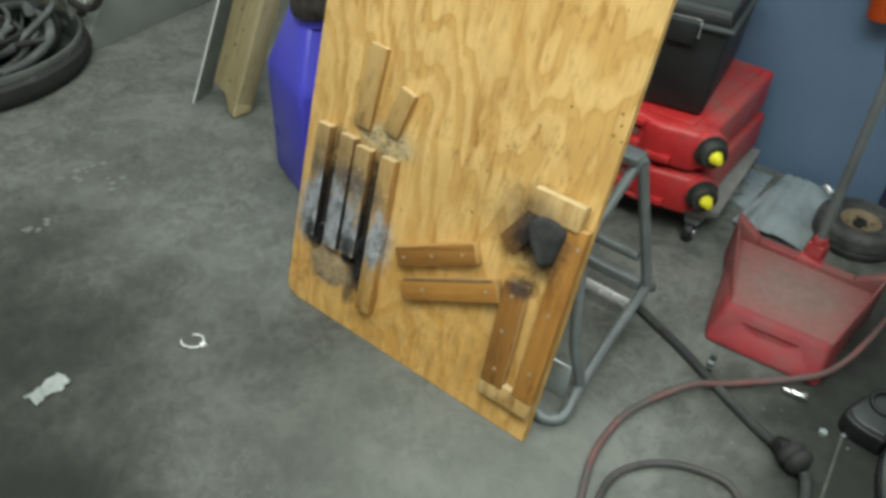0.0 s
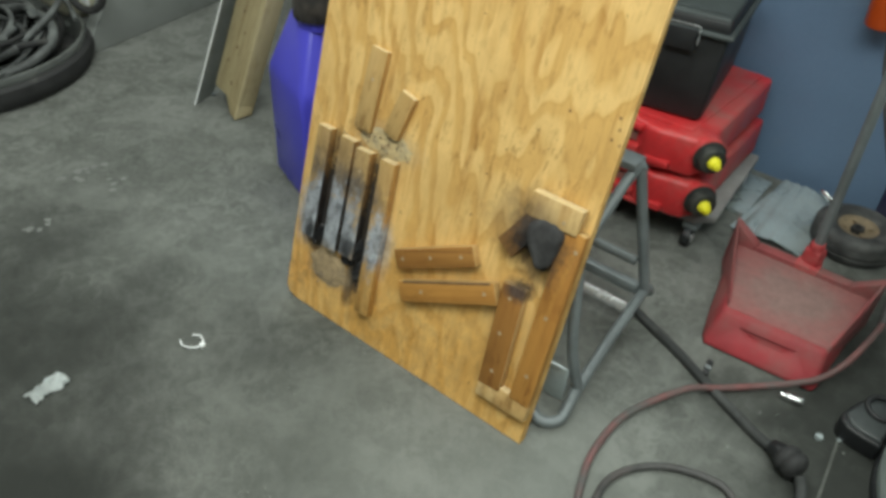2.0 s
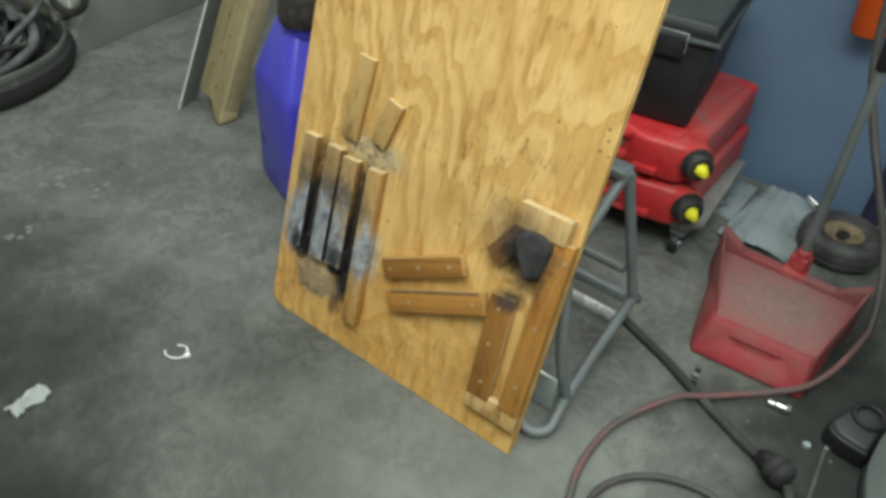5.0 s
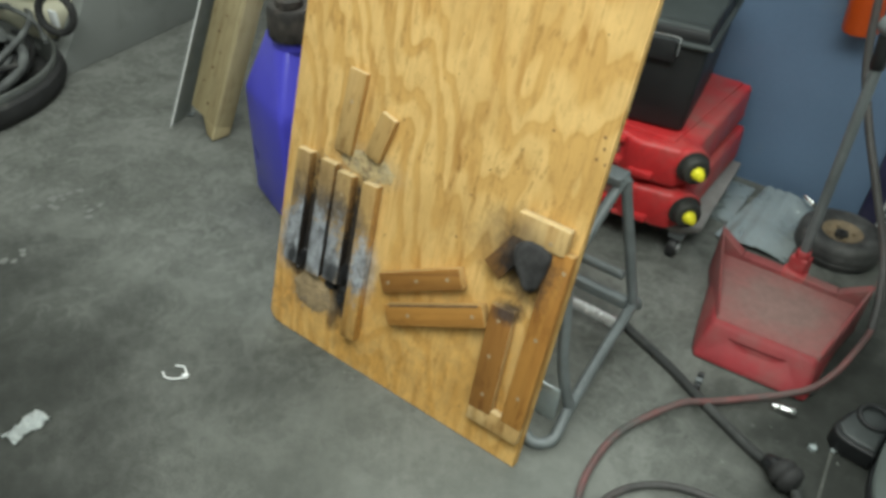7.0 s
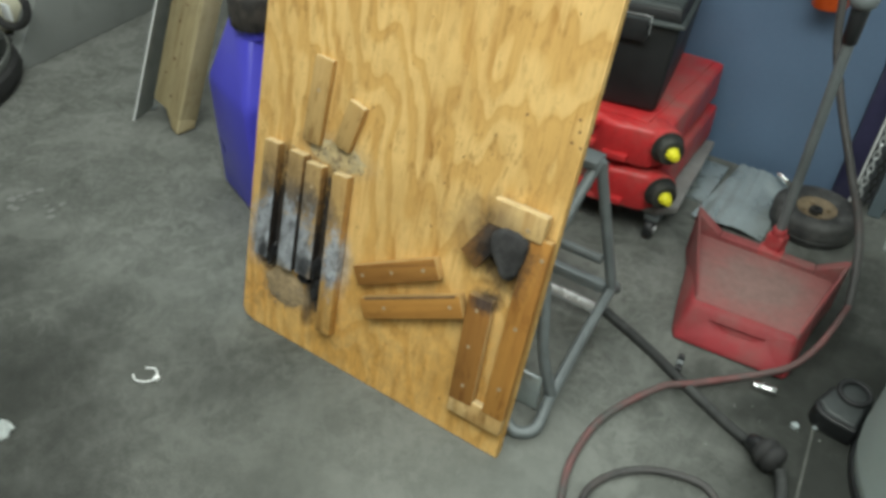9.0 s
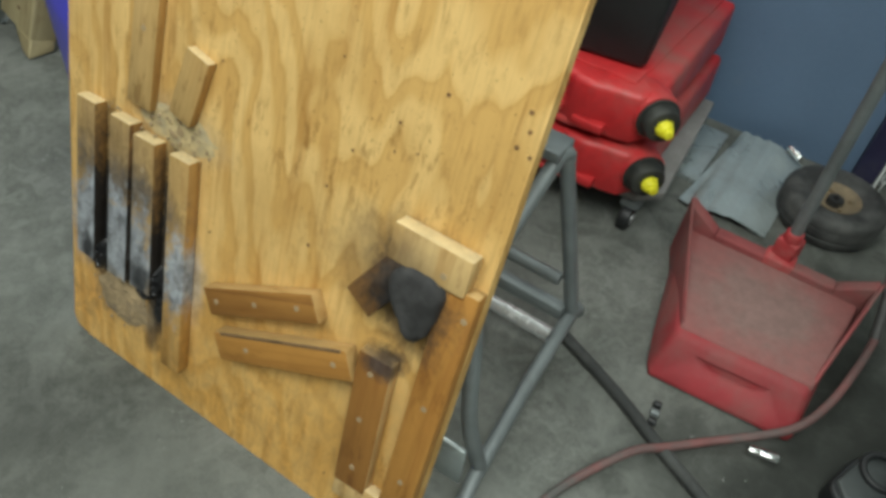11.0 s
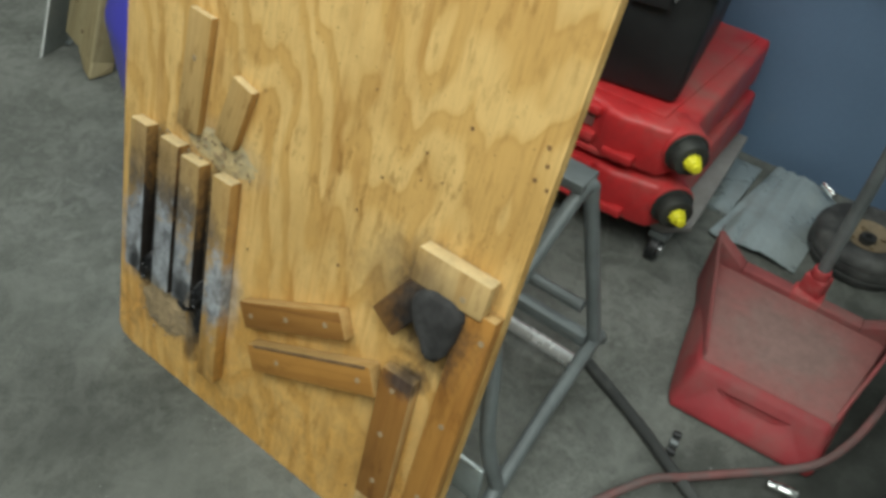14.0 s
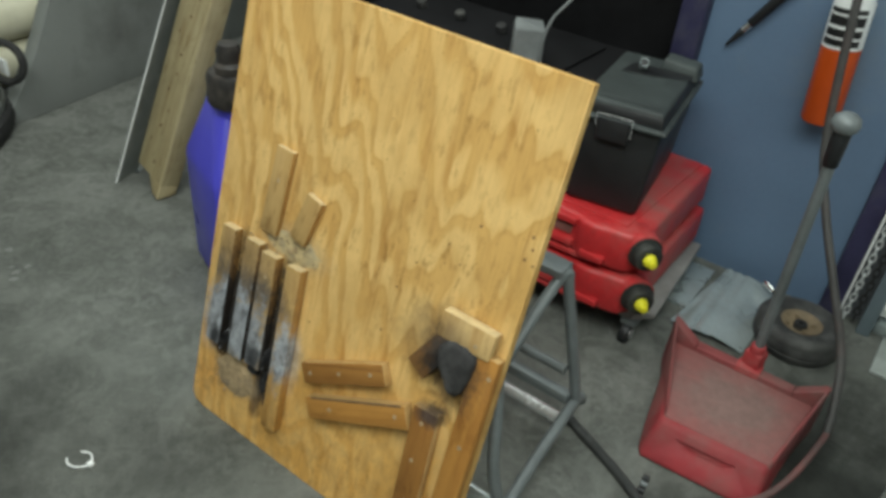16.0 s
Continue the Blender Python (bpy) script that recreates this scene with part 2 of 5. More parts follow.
            m.link(near, "Value", ad, 2)
            r = m.ramp(ad, "Value", [(0.0, (strength,) * 3), (min(0.99, (1.5 - soft) * 0.5), (strength,) * 3), (min(1.0, (1.5 + soft) * 0.5), (0, 0, 0))])
            half = m.add("ShaderNodeMath", operation="MULTIPLY")
            m.link(ad, "Value", half, 0)
            half.inputs[1].default_value = 0.5
            m.link(half, "Value", r, "Fac")
            return m.mix((r, 0), prev, m.mix((mottle, 0), tuple(v * 0.5 for v in colour), tuple(v * 1.3 for v in colour)))

        for x, z, rx, rz, soft, strength, colour in soot:
            col = spot(x, z, rx, rz, soft, strength, colour, col)
    m.colour(col)
    m.bsdf.inputs["Roughness"].default_value = rough
    m.bump(fine, "Fac", 0.15, 0.001)
    return m.mat


def dust_over(centre, half):
    """Grey dust lying in the middle of a red plastic floor, thinning to its rim."""
    m = Nodes("dust_layer")
    c = m.coords((1 / half[0], 1 / half[1], 0), None, (-centre[0] / half[0], -centre[1] / half[1], 0))
    ln = m.add("ShaderNodeVectorMath", operation="LENGTH")
    m.link(c, "Vector", ln, 0)
    rag = m.noise(m.coords(), 22, 6, 0.65)
    ad = m.add("ShaderNodeMath", operation="MULTIPLY_ADD")
    m.link(rag, "Fac", ad, 0)
    ad.inputs[1].default_value = 0.9
    m.link(ln, "Value", ad, 2)
    hv = m.add("ShaderNodeMath", operation="MULTIPLY")
    m.link(ad, "Value", hv, 0)
    hv.inputs[1].default_value = 0.5
    mask = m.ramp(hv, "Value", [(0.36, (0.92, 0.92, 0.92)), (0.78, (0.28, 0.28, 0.28))])
    red = m.ramp(rag, "Fac", [(0.3, (0.27, 0.03, 0.036)), (0.7, (0.33, 0.06, 0.06))])
    grey = m.ramp(m.noise(m.coords(), 60, 5, 0.7), "Fac", [(0.3, (0.17, 0.115, 0.10)), (0.7, (0.24, 0.155, 0.14))])
    m.colour(m.mix((mask, 0), (red, 0), (grey, 0)))
    m.bsdf.inputs["Roughness"].default_value = 0.85
    m.bump(rag, "Fac", 0.2, 0.001)
    return m.mat


TANDUST, SILVER, SCORCH = (0.33, 0.26, 0.17), (0.31, 0.335, 0.37), (0.018, 0.018, 0.02)
# x, z, half width, half height, softness, strength, colour on the board
SMOKE = [
    (0.534, 0.398, 0.034, 0.034, 0.5, 0.96, SCORCH), (0.508, 0.395, 0.075, 0.055, 0.6, 0.6, (0.075, 0.055, 0.042)), (0.540, 0.378, 0.046, 0.062, 0.5, 0.95, SCORCH),
    (0.532, 0.415, 0.042, 0.028, 0.6, 0.6, (0.06, 0.048, 0.04)), (0.5255, 0.283, 0.026, 0.018, 0.4, 0.85, (0.04, 0.034, 0.034)),
    (0.533, 0.325, 0.022, 0.025, 0.6, 0.45, (0.12, 0.07, 0.035)),
]
AMBERED = (0.3338, 0.03, 0.50, 0.27, 0.8, 0.45, (0.52, 0.25, 0.042))
# bare board: primer dust, spray between the strips, scorch beside and under them
BOARD_MARKS = [
    (0.178, 0.418, 0.075, 0.030, 0.5, 0.55, TANDUST), (0.150, 0.412, 0.030, 0.014, 0.5, 0.5, (0.09, 0.08, 0.07)), AMBERED,
    (0.030, 0.205, 0.040, 0.075, 0.3, 0.85, SILVER), (0.232, 0.215, 0.016, 0.055, 0.5, 0.5, SILVER), (0.196, 0.150, 0.028, 0.040, 0.35, 0.8, SILVER),
    (0.070, 0.250, 0.022, 0.140, 0.3, 0.97, SCORCH), (0.178, 0.255, 0.018, 0.150, 0.3, 0.97, SCORCH), (0.057, 0.160, 0.028, 0.040, 0.35, 0.92, SCORCH),
    (0.172, 0.142, 0.028, 0.045, 0.35, 0.95, SCORCH), (0.163, 0.098, 0.018, 0.030, 0.5, 0.8, SCORCH), (0.100, 0.110, 0.058, 0.038, 0.3, 0.9, (0.27, 0.20, 0.12)),
    (0.020, 0.070, 0.055, 0.090, 0.8, 0.5, (0.50, 0.235, 0.05)), (0.022, 0.175, 0.020, 0.020, 0.5, 0.6, (0.07, 0.06, 0.05)), (0.158, 0.070, 0.010, 0.016, 0.5, 0.7, (0.10, 0.06, 0.03)),
] + SMOKE
# faces of the upright strips: scorched band, then silver spray down to their ends
STRIP_MARKS = [
    AMBERED, (0.095, 0.345, 0.110, 0.070, 0.6, 0.65, (0.21, 0.145, 0.075)), (0.105, 0.310, 0.115, 0.036, 0.5, 0.85, (0.09, 0.078, 0.068)), (0.085, 0.215, 0.130, 0.092, 0.2, 0.95, SILVER), (0.218, 0.225, 0.024, 0.060, 0.3, 0.9, SILVER),
    (0.105, 0.255, 0.075, 0.026, 0.6, 0.45, (0.17, 0.175, 0.19)), (0.140, 0.190, 0.030, 0.020, 0.5, 0.4, (0.13, 0.13, 0.14)), (0.050, 0.182, 0.012, 0.022, 0.4, 0.9, SCORCH),
    (0.155, 0.185, 0.022, 0.024, 0.4, 0.8, SCORCH), (0.098, 0.168, 0.020, 0.010, 0.5, 0.6, (0.20, 0.17, 0.13)),
] + SMOKE
SIDE_MARKS = [(0.115, 0.205, 0.30, 0.17, 0.35, 0.97, (0.014, 0.014, 0.015))]
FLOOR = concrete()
PLY = pine("plywood_face", (0.77, 0.505, 0.195), (0.63, 0.37, 0.115), (0.50, 0.27, 0.073), "grain", 3.6, 0.22, BOARD_MARKS, True)
# darker copy of the tan wood, shade painted on the strips' side faces
SHADESTRIP = pine("tan_strip_shade", (0.46, 0.265, 0.085), (0.38, 0.205, 0.058), (0.27, 0.135, 0.038), "grain", 3.0, 0.12, STRIP_MARKS)
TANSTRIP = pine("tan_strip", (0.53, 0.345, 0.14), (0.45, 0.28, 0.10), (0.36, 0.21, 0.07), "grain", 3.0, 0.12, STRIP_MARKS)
AMBER = pine("amber_strip", (0.50, 0.25, 0.058), (0.41, 0.185, 0.04), (0.27, 0.108, 0.023), "grain", 3.0, 0.10, SMOKE)
STRIP = pine("pine_strip", (0.34, 0.16, 0.038), (0.275, 0.12, 0.027), (0.19, 0.076, 0.017), "grain", 3.0, 0.10, SMOKE)
SIDESTRIP = pine("scorched_side", (0.45, 0.25, 0.075), (0.34, 0.16, 0.04), (0.24, 0.10, 0.025), "grain", 3.0, 0.12, SIDE_MARKS)
PALESTRIP = pine("fresh_pine", (0.62, 0.43, 0.20), (0.52, 0.33, 0.125), (0.40, 0.23, 0.08), "grain", 3.0, 0.12, [(0.522, 0.425, 0.034, 0.024, 0.6, 0.45, (0.16, 0.11, 0.07))])
ENDGRAIN = plain("sawn_end", (0.64, 0.49, 0.26), 0.8, var=0.2, scale=60, dust=0.2, dust_colour=(0.45, 0.36, 0.22))
BROWNEND = pine("sawn_brown_end", (0.56, 0.37, 0.16), (0.46, 0.28, 0.10), (0.34, 0.19, 0.065), "grain", 3.0, 0.12, SMOKE)
STUDWOOD = pine("weathered_lumber", (0.50, 0.42, 0.25), (0.41, 0.33, 0.18), (0.27, 0.205, 0.11), "grain", 2.0, 0.1)
SOOTY = plain("black_paint", (0.012, 0.012, 0.013), 0.3, var=0.5, scale=40)
BLUE = plain("blue_wall_paint", (0.120, 0.188, 0.290), 0.6, var=0.14, scale=2.5, dust=0.14, dust_colour=(0.165, 0.215, 0.265))
INDIGO = plain("indigo_paint", (0.042, 0.04, 0.095), 0.5, var=0.35, scale=9, dust=0.2, dust_colour=(0.09, 0.09, 0.12))
GREYWALL = plain("grey_board", (0.20, 0.212, 0.20), 0.7, var=0.12, scale=3, dust=0.30, dust_colour=(0.105, 0.108, 0.10))
TRACKGREY = plain("dull_track_steel", (0.20, 0.215, 0.20), 0.6, 0.0, var=0.3, scale=12)
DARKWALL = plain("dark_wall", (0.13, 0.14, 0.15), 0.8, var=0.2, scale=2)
BOUNCEWALL = plain("pale_bounce_wall", (0.62, 0.64, 0.62), 0.7, var=0.1, scale=2)
CEIL = plain("ceiling_white", (0.74, 0.74, 0.72), 0.8, var=0.1, scale=2)
RED = plain("red_plastic", (0.54, 0.027, 0.030), 0.45, var=0.3, scale=7, dust=0.52, dust_colour=(0.38, 0.125, 0.11))
PANLABEL = plain("dusty_label", (0.20, 0.075, 0.062), 0.75, var=0.35, scale=30)
CAPDUST = plain("dusty_cap_plastic", (0.022, 0.024, 0.021), 0.6, var=0.35, scale=20, dust=0.45, dust_colour=(0.058, 0.060, 0.050))
DUSTRED = plain("dusty_red_plastic", (0.29, 0.029, 0.035), 0.7, var=0.25, scale=9, dust=0.6, dust_colour=(0.22, 0.09, 0.08))
PANDUST = dust_over((-0.012, 1.56, 0.07), (0.19, 0.18))
RIMRED = plain("dusty_rim", (0.26, 0.06, 0.06), 0.8, var=0.3, scale=14, dust=0.5, dust_colour=(0.2, 0.1, 0.09))
COLLAR = plain("scuffed_red", (0.40, 0.03, 0.036), 0.6, var=0.3, scale=20, dust=0.4, dust_colour=(0.36, 0.12, 0.11))
BLACK = plain("black_plastic", (0.012, 0.013, 0.014), 0.5, var=0.4, scale=8)
DUSTBLACK = plain("dusty_black_plastic", (0.018, 0.021, 0.022), 0.5, var=0.3, scale=6, dust=0.5, dust_colour=(0.060, 0.068, 0.067))
LIDGREY = plain("dusty_lid", (0.032, 0.040, 0.039), 0.62, var=0.3, scale=8, dust=0.5, dust_colour=(0.060, 0.072, 0.070))
RUBBER = plain("rubber", (0.022, 0.022, 0.022), 0.75, var=0.4, scale=20, dust=0.25, dust_colour=(0.09, 0.09, 0.08))
DUSTCABLE = plain("dusty_cable", (0.040, 0.042, 0.041), 0.6, var=0.4, scale=14, dust=0.75, dust_colour=(0.135, 0.145, 0.14))
TUBGREY = plain("grey_tub_plastic", (0.105, 0.112, 0.105), 0.45, var=0.3, scale=12)
CORD = plain("dusty_cord", (0.030, 0.032, 0.031), 0.8, var=0.35, scale=18, dust=0.3, dust_colour=(0.065, 0.068, 0.064))
YELLOW = plain("yellow_plastic", (0.78, 0.72, 0.03), 0.4, var=0.08)
JUGBLUE = plain("violet_blue_plastic", (0.075, 0.07, 0.58), 0.34, var=0.1, scale=3, bump=0.05)
CAPBLACK = plain("dusty_cap", (0.026, 0.023, 0.021), 0.55, var=0.4, scale=30, dust=0.5, dust_colour=(0.095, 0.080, 0.068))
STEEL = plain("grey_painted_steel", (0.165, 0.185, 0.188), 0.45, 0.25, var=0.25, scale=14, dust=0.15, dust_colour=(0.22, 0.21, 0.19))
BRIGHT = plain("bright_steel", (0.55, 0.56, 0.57), 0.32, 0.9, var=0.2, scale=30)
BARE = plain("bare_steel", (0.66, 0.68, 0.68), 0.25, 0.45, var=0.2, scale=25)
CHROME = plain("chrome", (0.8, 0.8, 0.8), 0.15, 1.0, var=0.05)
SHEET = plain("galvanised_sheet", (0.46, 0.52, 0.52), 0.30, 0.5, var=0.25, scale=10, dust=0.2, dust_colour=(0.34, 0.35, 0.34))
GREYWOOD = plain("grey_dolly_deck", (0.24, 0.235, 0.225), 0.7, var=0.3, scale=12)
ORANGE = plain("orange_paint", (0.60, 0.085, 0.010), 0.4, var=0.12)
WHITE = plain("white_paint", (0.80, 0.82, 0.81), 0.5, var=0.12, scale=10, dust=0.08)
CREAM = plain("cream_vinyl", (0.55, 0.53, 0.40), 0.55, var=0.12, scale=8)
HOSERED = plain("worn_red_hose", (0.19, 0.065, 0.062), 0.65, var=0.45, scale=16, dust=0.9, dust_colour=(0.085, 0.083, 0.078))
HOSEGREY = plain("grey_hose", (0.06, 0.058, 0.056), 0.6, var=0.4, scale=16, dust=0.3, dust_colour=(0.10, 0.075, 0.07))
POST = plain("blue_grey_paint", (0.18, 0.23, 0.26), 0.5, var=0.15, scale=8)
DRUM = plain("pale_grey_plastic", (0.42, 0.49, 0.47), 0.45, var=0.12, scale=4)
TAN = plain("tan_hub", (0.22, 0.165, 0.10), 0.7, var=0.35, scale=40)
TYRE = plain("dusty_tyre", (0.030, 0.030, 0.030), 0.75, var=0.4, scale=20, dust=0.6, dust_colour=(0.10, 0.10, 0.095))
CARTON = plain("grey_carton", (0.20, 0.215, 0.215), 0.6, var=0.25, scale=16)
PAPER = plain("crumpled_paper", (0.64, 0.68, 0.67), 0.7, var=0.12, scale=40)
ZINC = plain("zinc", (0.78, 0.80, 0.80), 0.4, 0.4, var=0.15)
SCREW = plain("screw_head", (0.42, 0.31, 0.18), 0.5, 0.3, var=0.1)
CHAR = plain("charred_wood", (0.024, 0.023, 0.023), 0.8, var=0.6, scale=22, dust=0.45, dust_colour=(0.080, 0.078, 0.078), bump=0.4)
FLECK = plain("pale_paint", (0.165, 0.17, 0.158), 0.8, var=0.2, scale=30)
FLECK2 = plain("joint_filler", (0.075, 0.078, 0.069), 0.85, var=0.5, scale=30)
HOLE = plain("dark_hole", (0.20, 0.105, 0.04), 0.8, var=0.3)
FOAM = plain("tan_residue", (0.31, 0.225, 0.125), 0.9, var=0.3, scale=45, dust=0.25, dust_colour=(0.14, 0.11, 0.08), bump=0.4)
CRUST = plain("pale_residue", (0.50, 0.385, 0.20), 0.9, var=0.3, scale=60, dust=0.4, dust_colour=(0.30, 0.265, 0.19), bump=0.6)
DARKBROWN = plain("dark_brown", (0.16, 0.09, 0.038), 0.8, var=0.5, scale=40)
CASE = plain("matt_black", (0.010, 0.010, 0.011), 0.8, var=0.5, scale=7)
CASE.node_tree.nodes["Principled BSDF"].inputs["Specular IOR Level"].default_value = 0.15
DARKPLATE = plain("worn_threshold", (0.36, 0.39, 0.37), 0.6, 0.1, var=0.35, scale=14)


# ---- mesh helpers ----
def bm_box(x0, y0, z0, x1, y1, z1, bevel=0.0, seg=2, bm=None):
    bm = bm or bmesh.new()
    g = bmesh.ops.create_cube(bm, size=1, matrix=Matrix.Translation(((x0 + x1) / 2, (y0 + y1) / 2, (z0 + z1) / 2)) @ Matrix.Diagonal((x1 - x0, y1 - y0, z1 - z0, 1)))
    if bevel:
        edges = list({e for v in g["verts"] for e in v.link_edges})
        bmesh.ops.bevel(bm, geom=edges, offset=bevel, segments=seg, affect="EDGES", profile=0.5)
    return bm


def bm_cyl(a, b, r0, r1=None, seg=20, bevel=0.0, bm=None):
    bm = bm or bmesh.new()
    a, b = Vector(a), Vector(b)
    turn = (b - a).to_track_quat("Z", "Y").to_matrix().to_4x4()
    g = bmesh.ops.create_cone(bm, cap_ends=True, segments=seg, radius1=r0, radius2=r0 if r1 is None else r1, depth=(b - a).length, matrix=Matrix.Translation((a + b) / 2) @ turn)
    if bevel:
        edges = [e for e in {e for v in g["verts"] for e in v.link_edges} if any(len(f.verts) > 4 for f in e.link_faces)]
        bmesh.ops.bevel(bm, geom=edges, offset=bevel, segments=2, affect="EDGES", profile=0.5)
    return bm


def bm_lathe(profile, seg=32, bm=None, m=Matrix()):
    """Rings of (r, z) about z; closed where r is 0."""
    bm = bm or bmesh.new()
    rings = []
    for r, z in profile:
        if r < 1e-6:
            rings.append([bm.verts.new(m @ Vector((0, 0, z)))])
        else:
            rings.append([bm.verts.new(m @ Vector((r * math.cos(6.28318531 * k / seg), r * math.sin(6.28318531 * k / seg), z))) for k in range(seg)])
    for a, b in zip(rings, rings[1:]):
        for k in range(seg):
            q = [a[k % len(a)], a[(k + 1) % seg % len(a)], b[(k + 1) % seg % len(b)], b[k % len(b)]]
            q = list(dict.fromkeys(q))
            if len(q) > 2:
                bm.faces.new(q)
    bmesh.ops.recalc_face_normals(bm, faces=bm.faces)
    return bm


def smooth_path(points, steps=8):
    p = [Vector(q) for q in points]
    p = [p[0] * 2 - p[1]] + p + [p[-1] * 2 - p[-2]]
    out = []
    for i in range(1, len(p) - 2):
        for k in range(steps):
            t = k / steps
            a, b, c, d = p[i - 1], p[i], p[i + 1], p[i + 2]
            out.append(0.5 * (2 * b + (c - a) * t + (2 * a - 5 * b + 4 * c - d) * t * t + (3 * b - a - 3 * c + d) * t ** 3))
    out.append(p[-2])
    return out


def bm_tube(points, r, seg=10, steps=8, bm=None, straight=False):
    """A round tube along points."""
    bm = bm or bmesh.new()
    p = [Vector(q) for q in points] if straight else smooth_path(points, steps)
    normal, last = None, None
    for i, q in enumerate(p):
        t = (p[min(i + 1, len(p) - 1)] - p[max(i - 1, 0)]).normalized()
        if normal is None:
            normal = t.orthogonal().normalized()
        normal = (normal - t * normal.dot(t)).normalized()
        side = t.cross(normal)
        ring = [bm.verts.new(q + (normal * math.cos(6.28318531 * k / seg) + side * math.sin(6.28318531 * k / seg)) * r) for k in range(seg)]
        if last:
            for k in range(seg):
                bm.faces.new((last[k], last[(k + 1) % seg], ring[(k + 1) % seg], ring[k]))
        else:
            bm.faces.new(ring[::-1])
        last = ring
    bm.faces.new(last)
    bmesh.ops.recalc_face_normals(bm, faces=bm.faces)
    return bm


def bm_ring(centre, axis, R, r, seg=28, sub=10, bm=None):
    bm = bm or bmesh.new()
    turn = Vector(axis).to_track_quat("Z", "Y").to_matrix()
    rows = []
    for i in range(seg):
        a = 6.28318531 * i / seg
        rows.append([bm.verts.new(Vector(centre) + turn @ Vector(((R + r * math.cos(6.28318531 * j / sub)) * math.cos(a), (R + r * math.cos(6.28318531 * j / sub)) * math.sin(a), r * math.sin(6.28318531 * j / sub)))) for j in range(sub)])
    for i in range(seg):
        for j in range(sub):
            bm.faces.new((rows[i][j], rows[(i + 1) % seg][j], rows[(i + 1) % seg][(j + 1) % sub], rows[i][(j + 1) % sub]))
    bmesh.ops.recalc_face_normals(bm, faces=bm.faces)
    return bm


def bm_prism(outline, z0, z1, bevel=0.0, seg=2, taper=1.0, bm=None):
    """An upright prism on an outline of (x, y); taper scales its top about the middle."""
    bm = bm or bmesh.new()
    cx = sum(p[0] for p in outline) / len(outline)
    cy = sum(p[1] for p in outline) / len(outline)
    low = [bm.verts.new((x, y, z0)) for x, y in outline]
    top = [bm.verts.new((cx + (x - cx) * taper, cy + (y - cy) * taper, z1)) for x, y in outline]
    k = len(outline)
    faces = [bm.faces.new(low[::-1]), bm.faces.new(top)]
    faces += [bm.faces.new((low[i], low[(i + 1) % k], top[(i + 1) % k], top[i])) for i in range(k)]
    bmesh.ops.recalc_face_normals(bm, faces=bm.faces)
    if bevel:
        bmesh.ops.bevel(bm, geom=list({e for f in faces for e in f.edges}), offset=bevel, segments=seg, affect="EDGES", profile=0.5)
    return bm


def bm_hull(points, bevel=0.0, seg=2):
    bm = bmesh.new()
    for p in points:
        bm.verts.new(p)
    bmesh.ops.convex_hull(bm, input=bm.verts)
    bmesh.ops.dissolve_limit(bm, angle_limit=0.02, verts=bm.verts, edges=bm.edges)
    bmesh.ops.recalc_face_normals(bm, faces=bm.faces)
    if bevel:
        bmesh.ops.bevel(bm, geom=list(bm.edges), offset=bevel, segments=seg, affect="EDGES", profile=0.5)
    return bm


def finish(name, bm, material, smooth=True):
    me = bpy.data.meshes.new(name)
    bm.to_mesh(me)
    bm.free()
    me.materials.append(material)
    if smooth:
        me.shade_smooth()
        me.set_sharp_from_angle(angle=radians(38))
    return me


def part(name, bm, material, parent, label="", smooth=True):
    ob = new(name, finish(name, bm, material, smooth))
    ob.parent = parent
    if label:
        ob["label"] = label
    return ob


def thing(name, label, category, group="", at=(0, 0, 0), turn=(0, 0, 0), kind=""):
    ob = new(name)
    ob.empty_display_size = 0.05
    ob.matrix_world = pose(*at, *turn)
    return tagged(ob, label, category, group, kind)


def single(name, bm, material, label, category, kind="", group="", m=None):
    ob = new(name, finish(name, bm, material))
    if m is not None:
        ob.matrix_world = m
    return tagged(ob, label, category, group, kind)


def wood(name, bm, material, parent, angle=0.0, centre=(0, 0, 0), label="", jitter=0.0):
    """A wooden part: grain runs along its own z turned by angle about y; place: where it sits on its thing."""
    me = finish(name, bm, material)
    grain = me.attributes.new("grain", "FLOAT_VECTOR", "POINT")
    place = me.attributes.new("place", "FLOAT_VECTOR", "POINT")
    a = radians(angle)
    for i, v in enumerate(me.vertices):
        x, y, z = v.co - Vector(centre)
        u, w = x * math.cos(a) - z * math.sin(a), x * math.sin(a) + z * math.cos(a)
        grain.data[i].vector = (u + jitter, w + jitter * 3.7, y)
        place.data[i].vector = v.co
    ob = new(name, me)
    ob.parent = parent
    if label:
        ob["label"] = label
    return ob


# ---- the room ----
NORTH = pose(-0.025, 0.03, 0)
single("floor", bm_box(-6, -5, -0.1, 5, 6, 0.0), FLOOR, "worn grey concrete workshop floor with stains and painted shade", "floor", "structure")
single("wall_north", bm_box(-0.41, 2.1, 0, 0.06, 2.2, 2.75), BLUE, "slate blue painted workshop wall panel", "wall", "structure", m=NORTH)
single("trim", bm_box(-0.475, 2.07, 0, -0.412, 2.2, 2.75, 0.006), INDIGO, "dark indigo painted upright", "trim", "structure", m=NORTH)
single("trim_2", bm_box(0.062, 2.085, 0, 0.108, 2.2, 2.75, 0.004), INDIGO, "dark indigo door jamb", "trim", "structure", m=NORTH)
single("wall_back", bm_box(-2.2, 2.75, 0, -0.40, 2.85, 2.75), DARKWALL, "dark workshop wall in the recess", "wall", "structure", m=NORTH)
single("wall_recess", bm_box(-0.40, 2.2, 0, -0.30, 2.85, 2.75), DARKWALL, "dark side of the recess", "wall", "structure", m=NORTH)
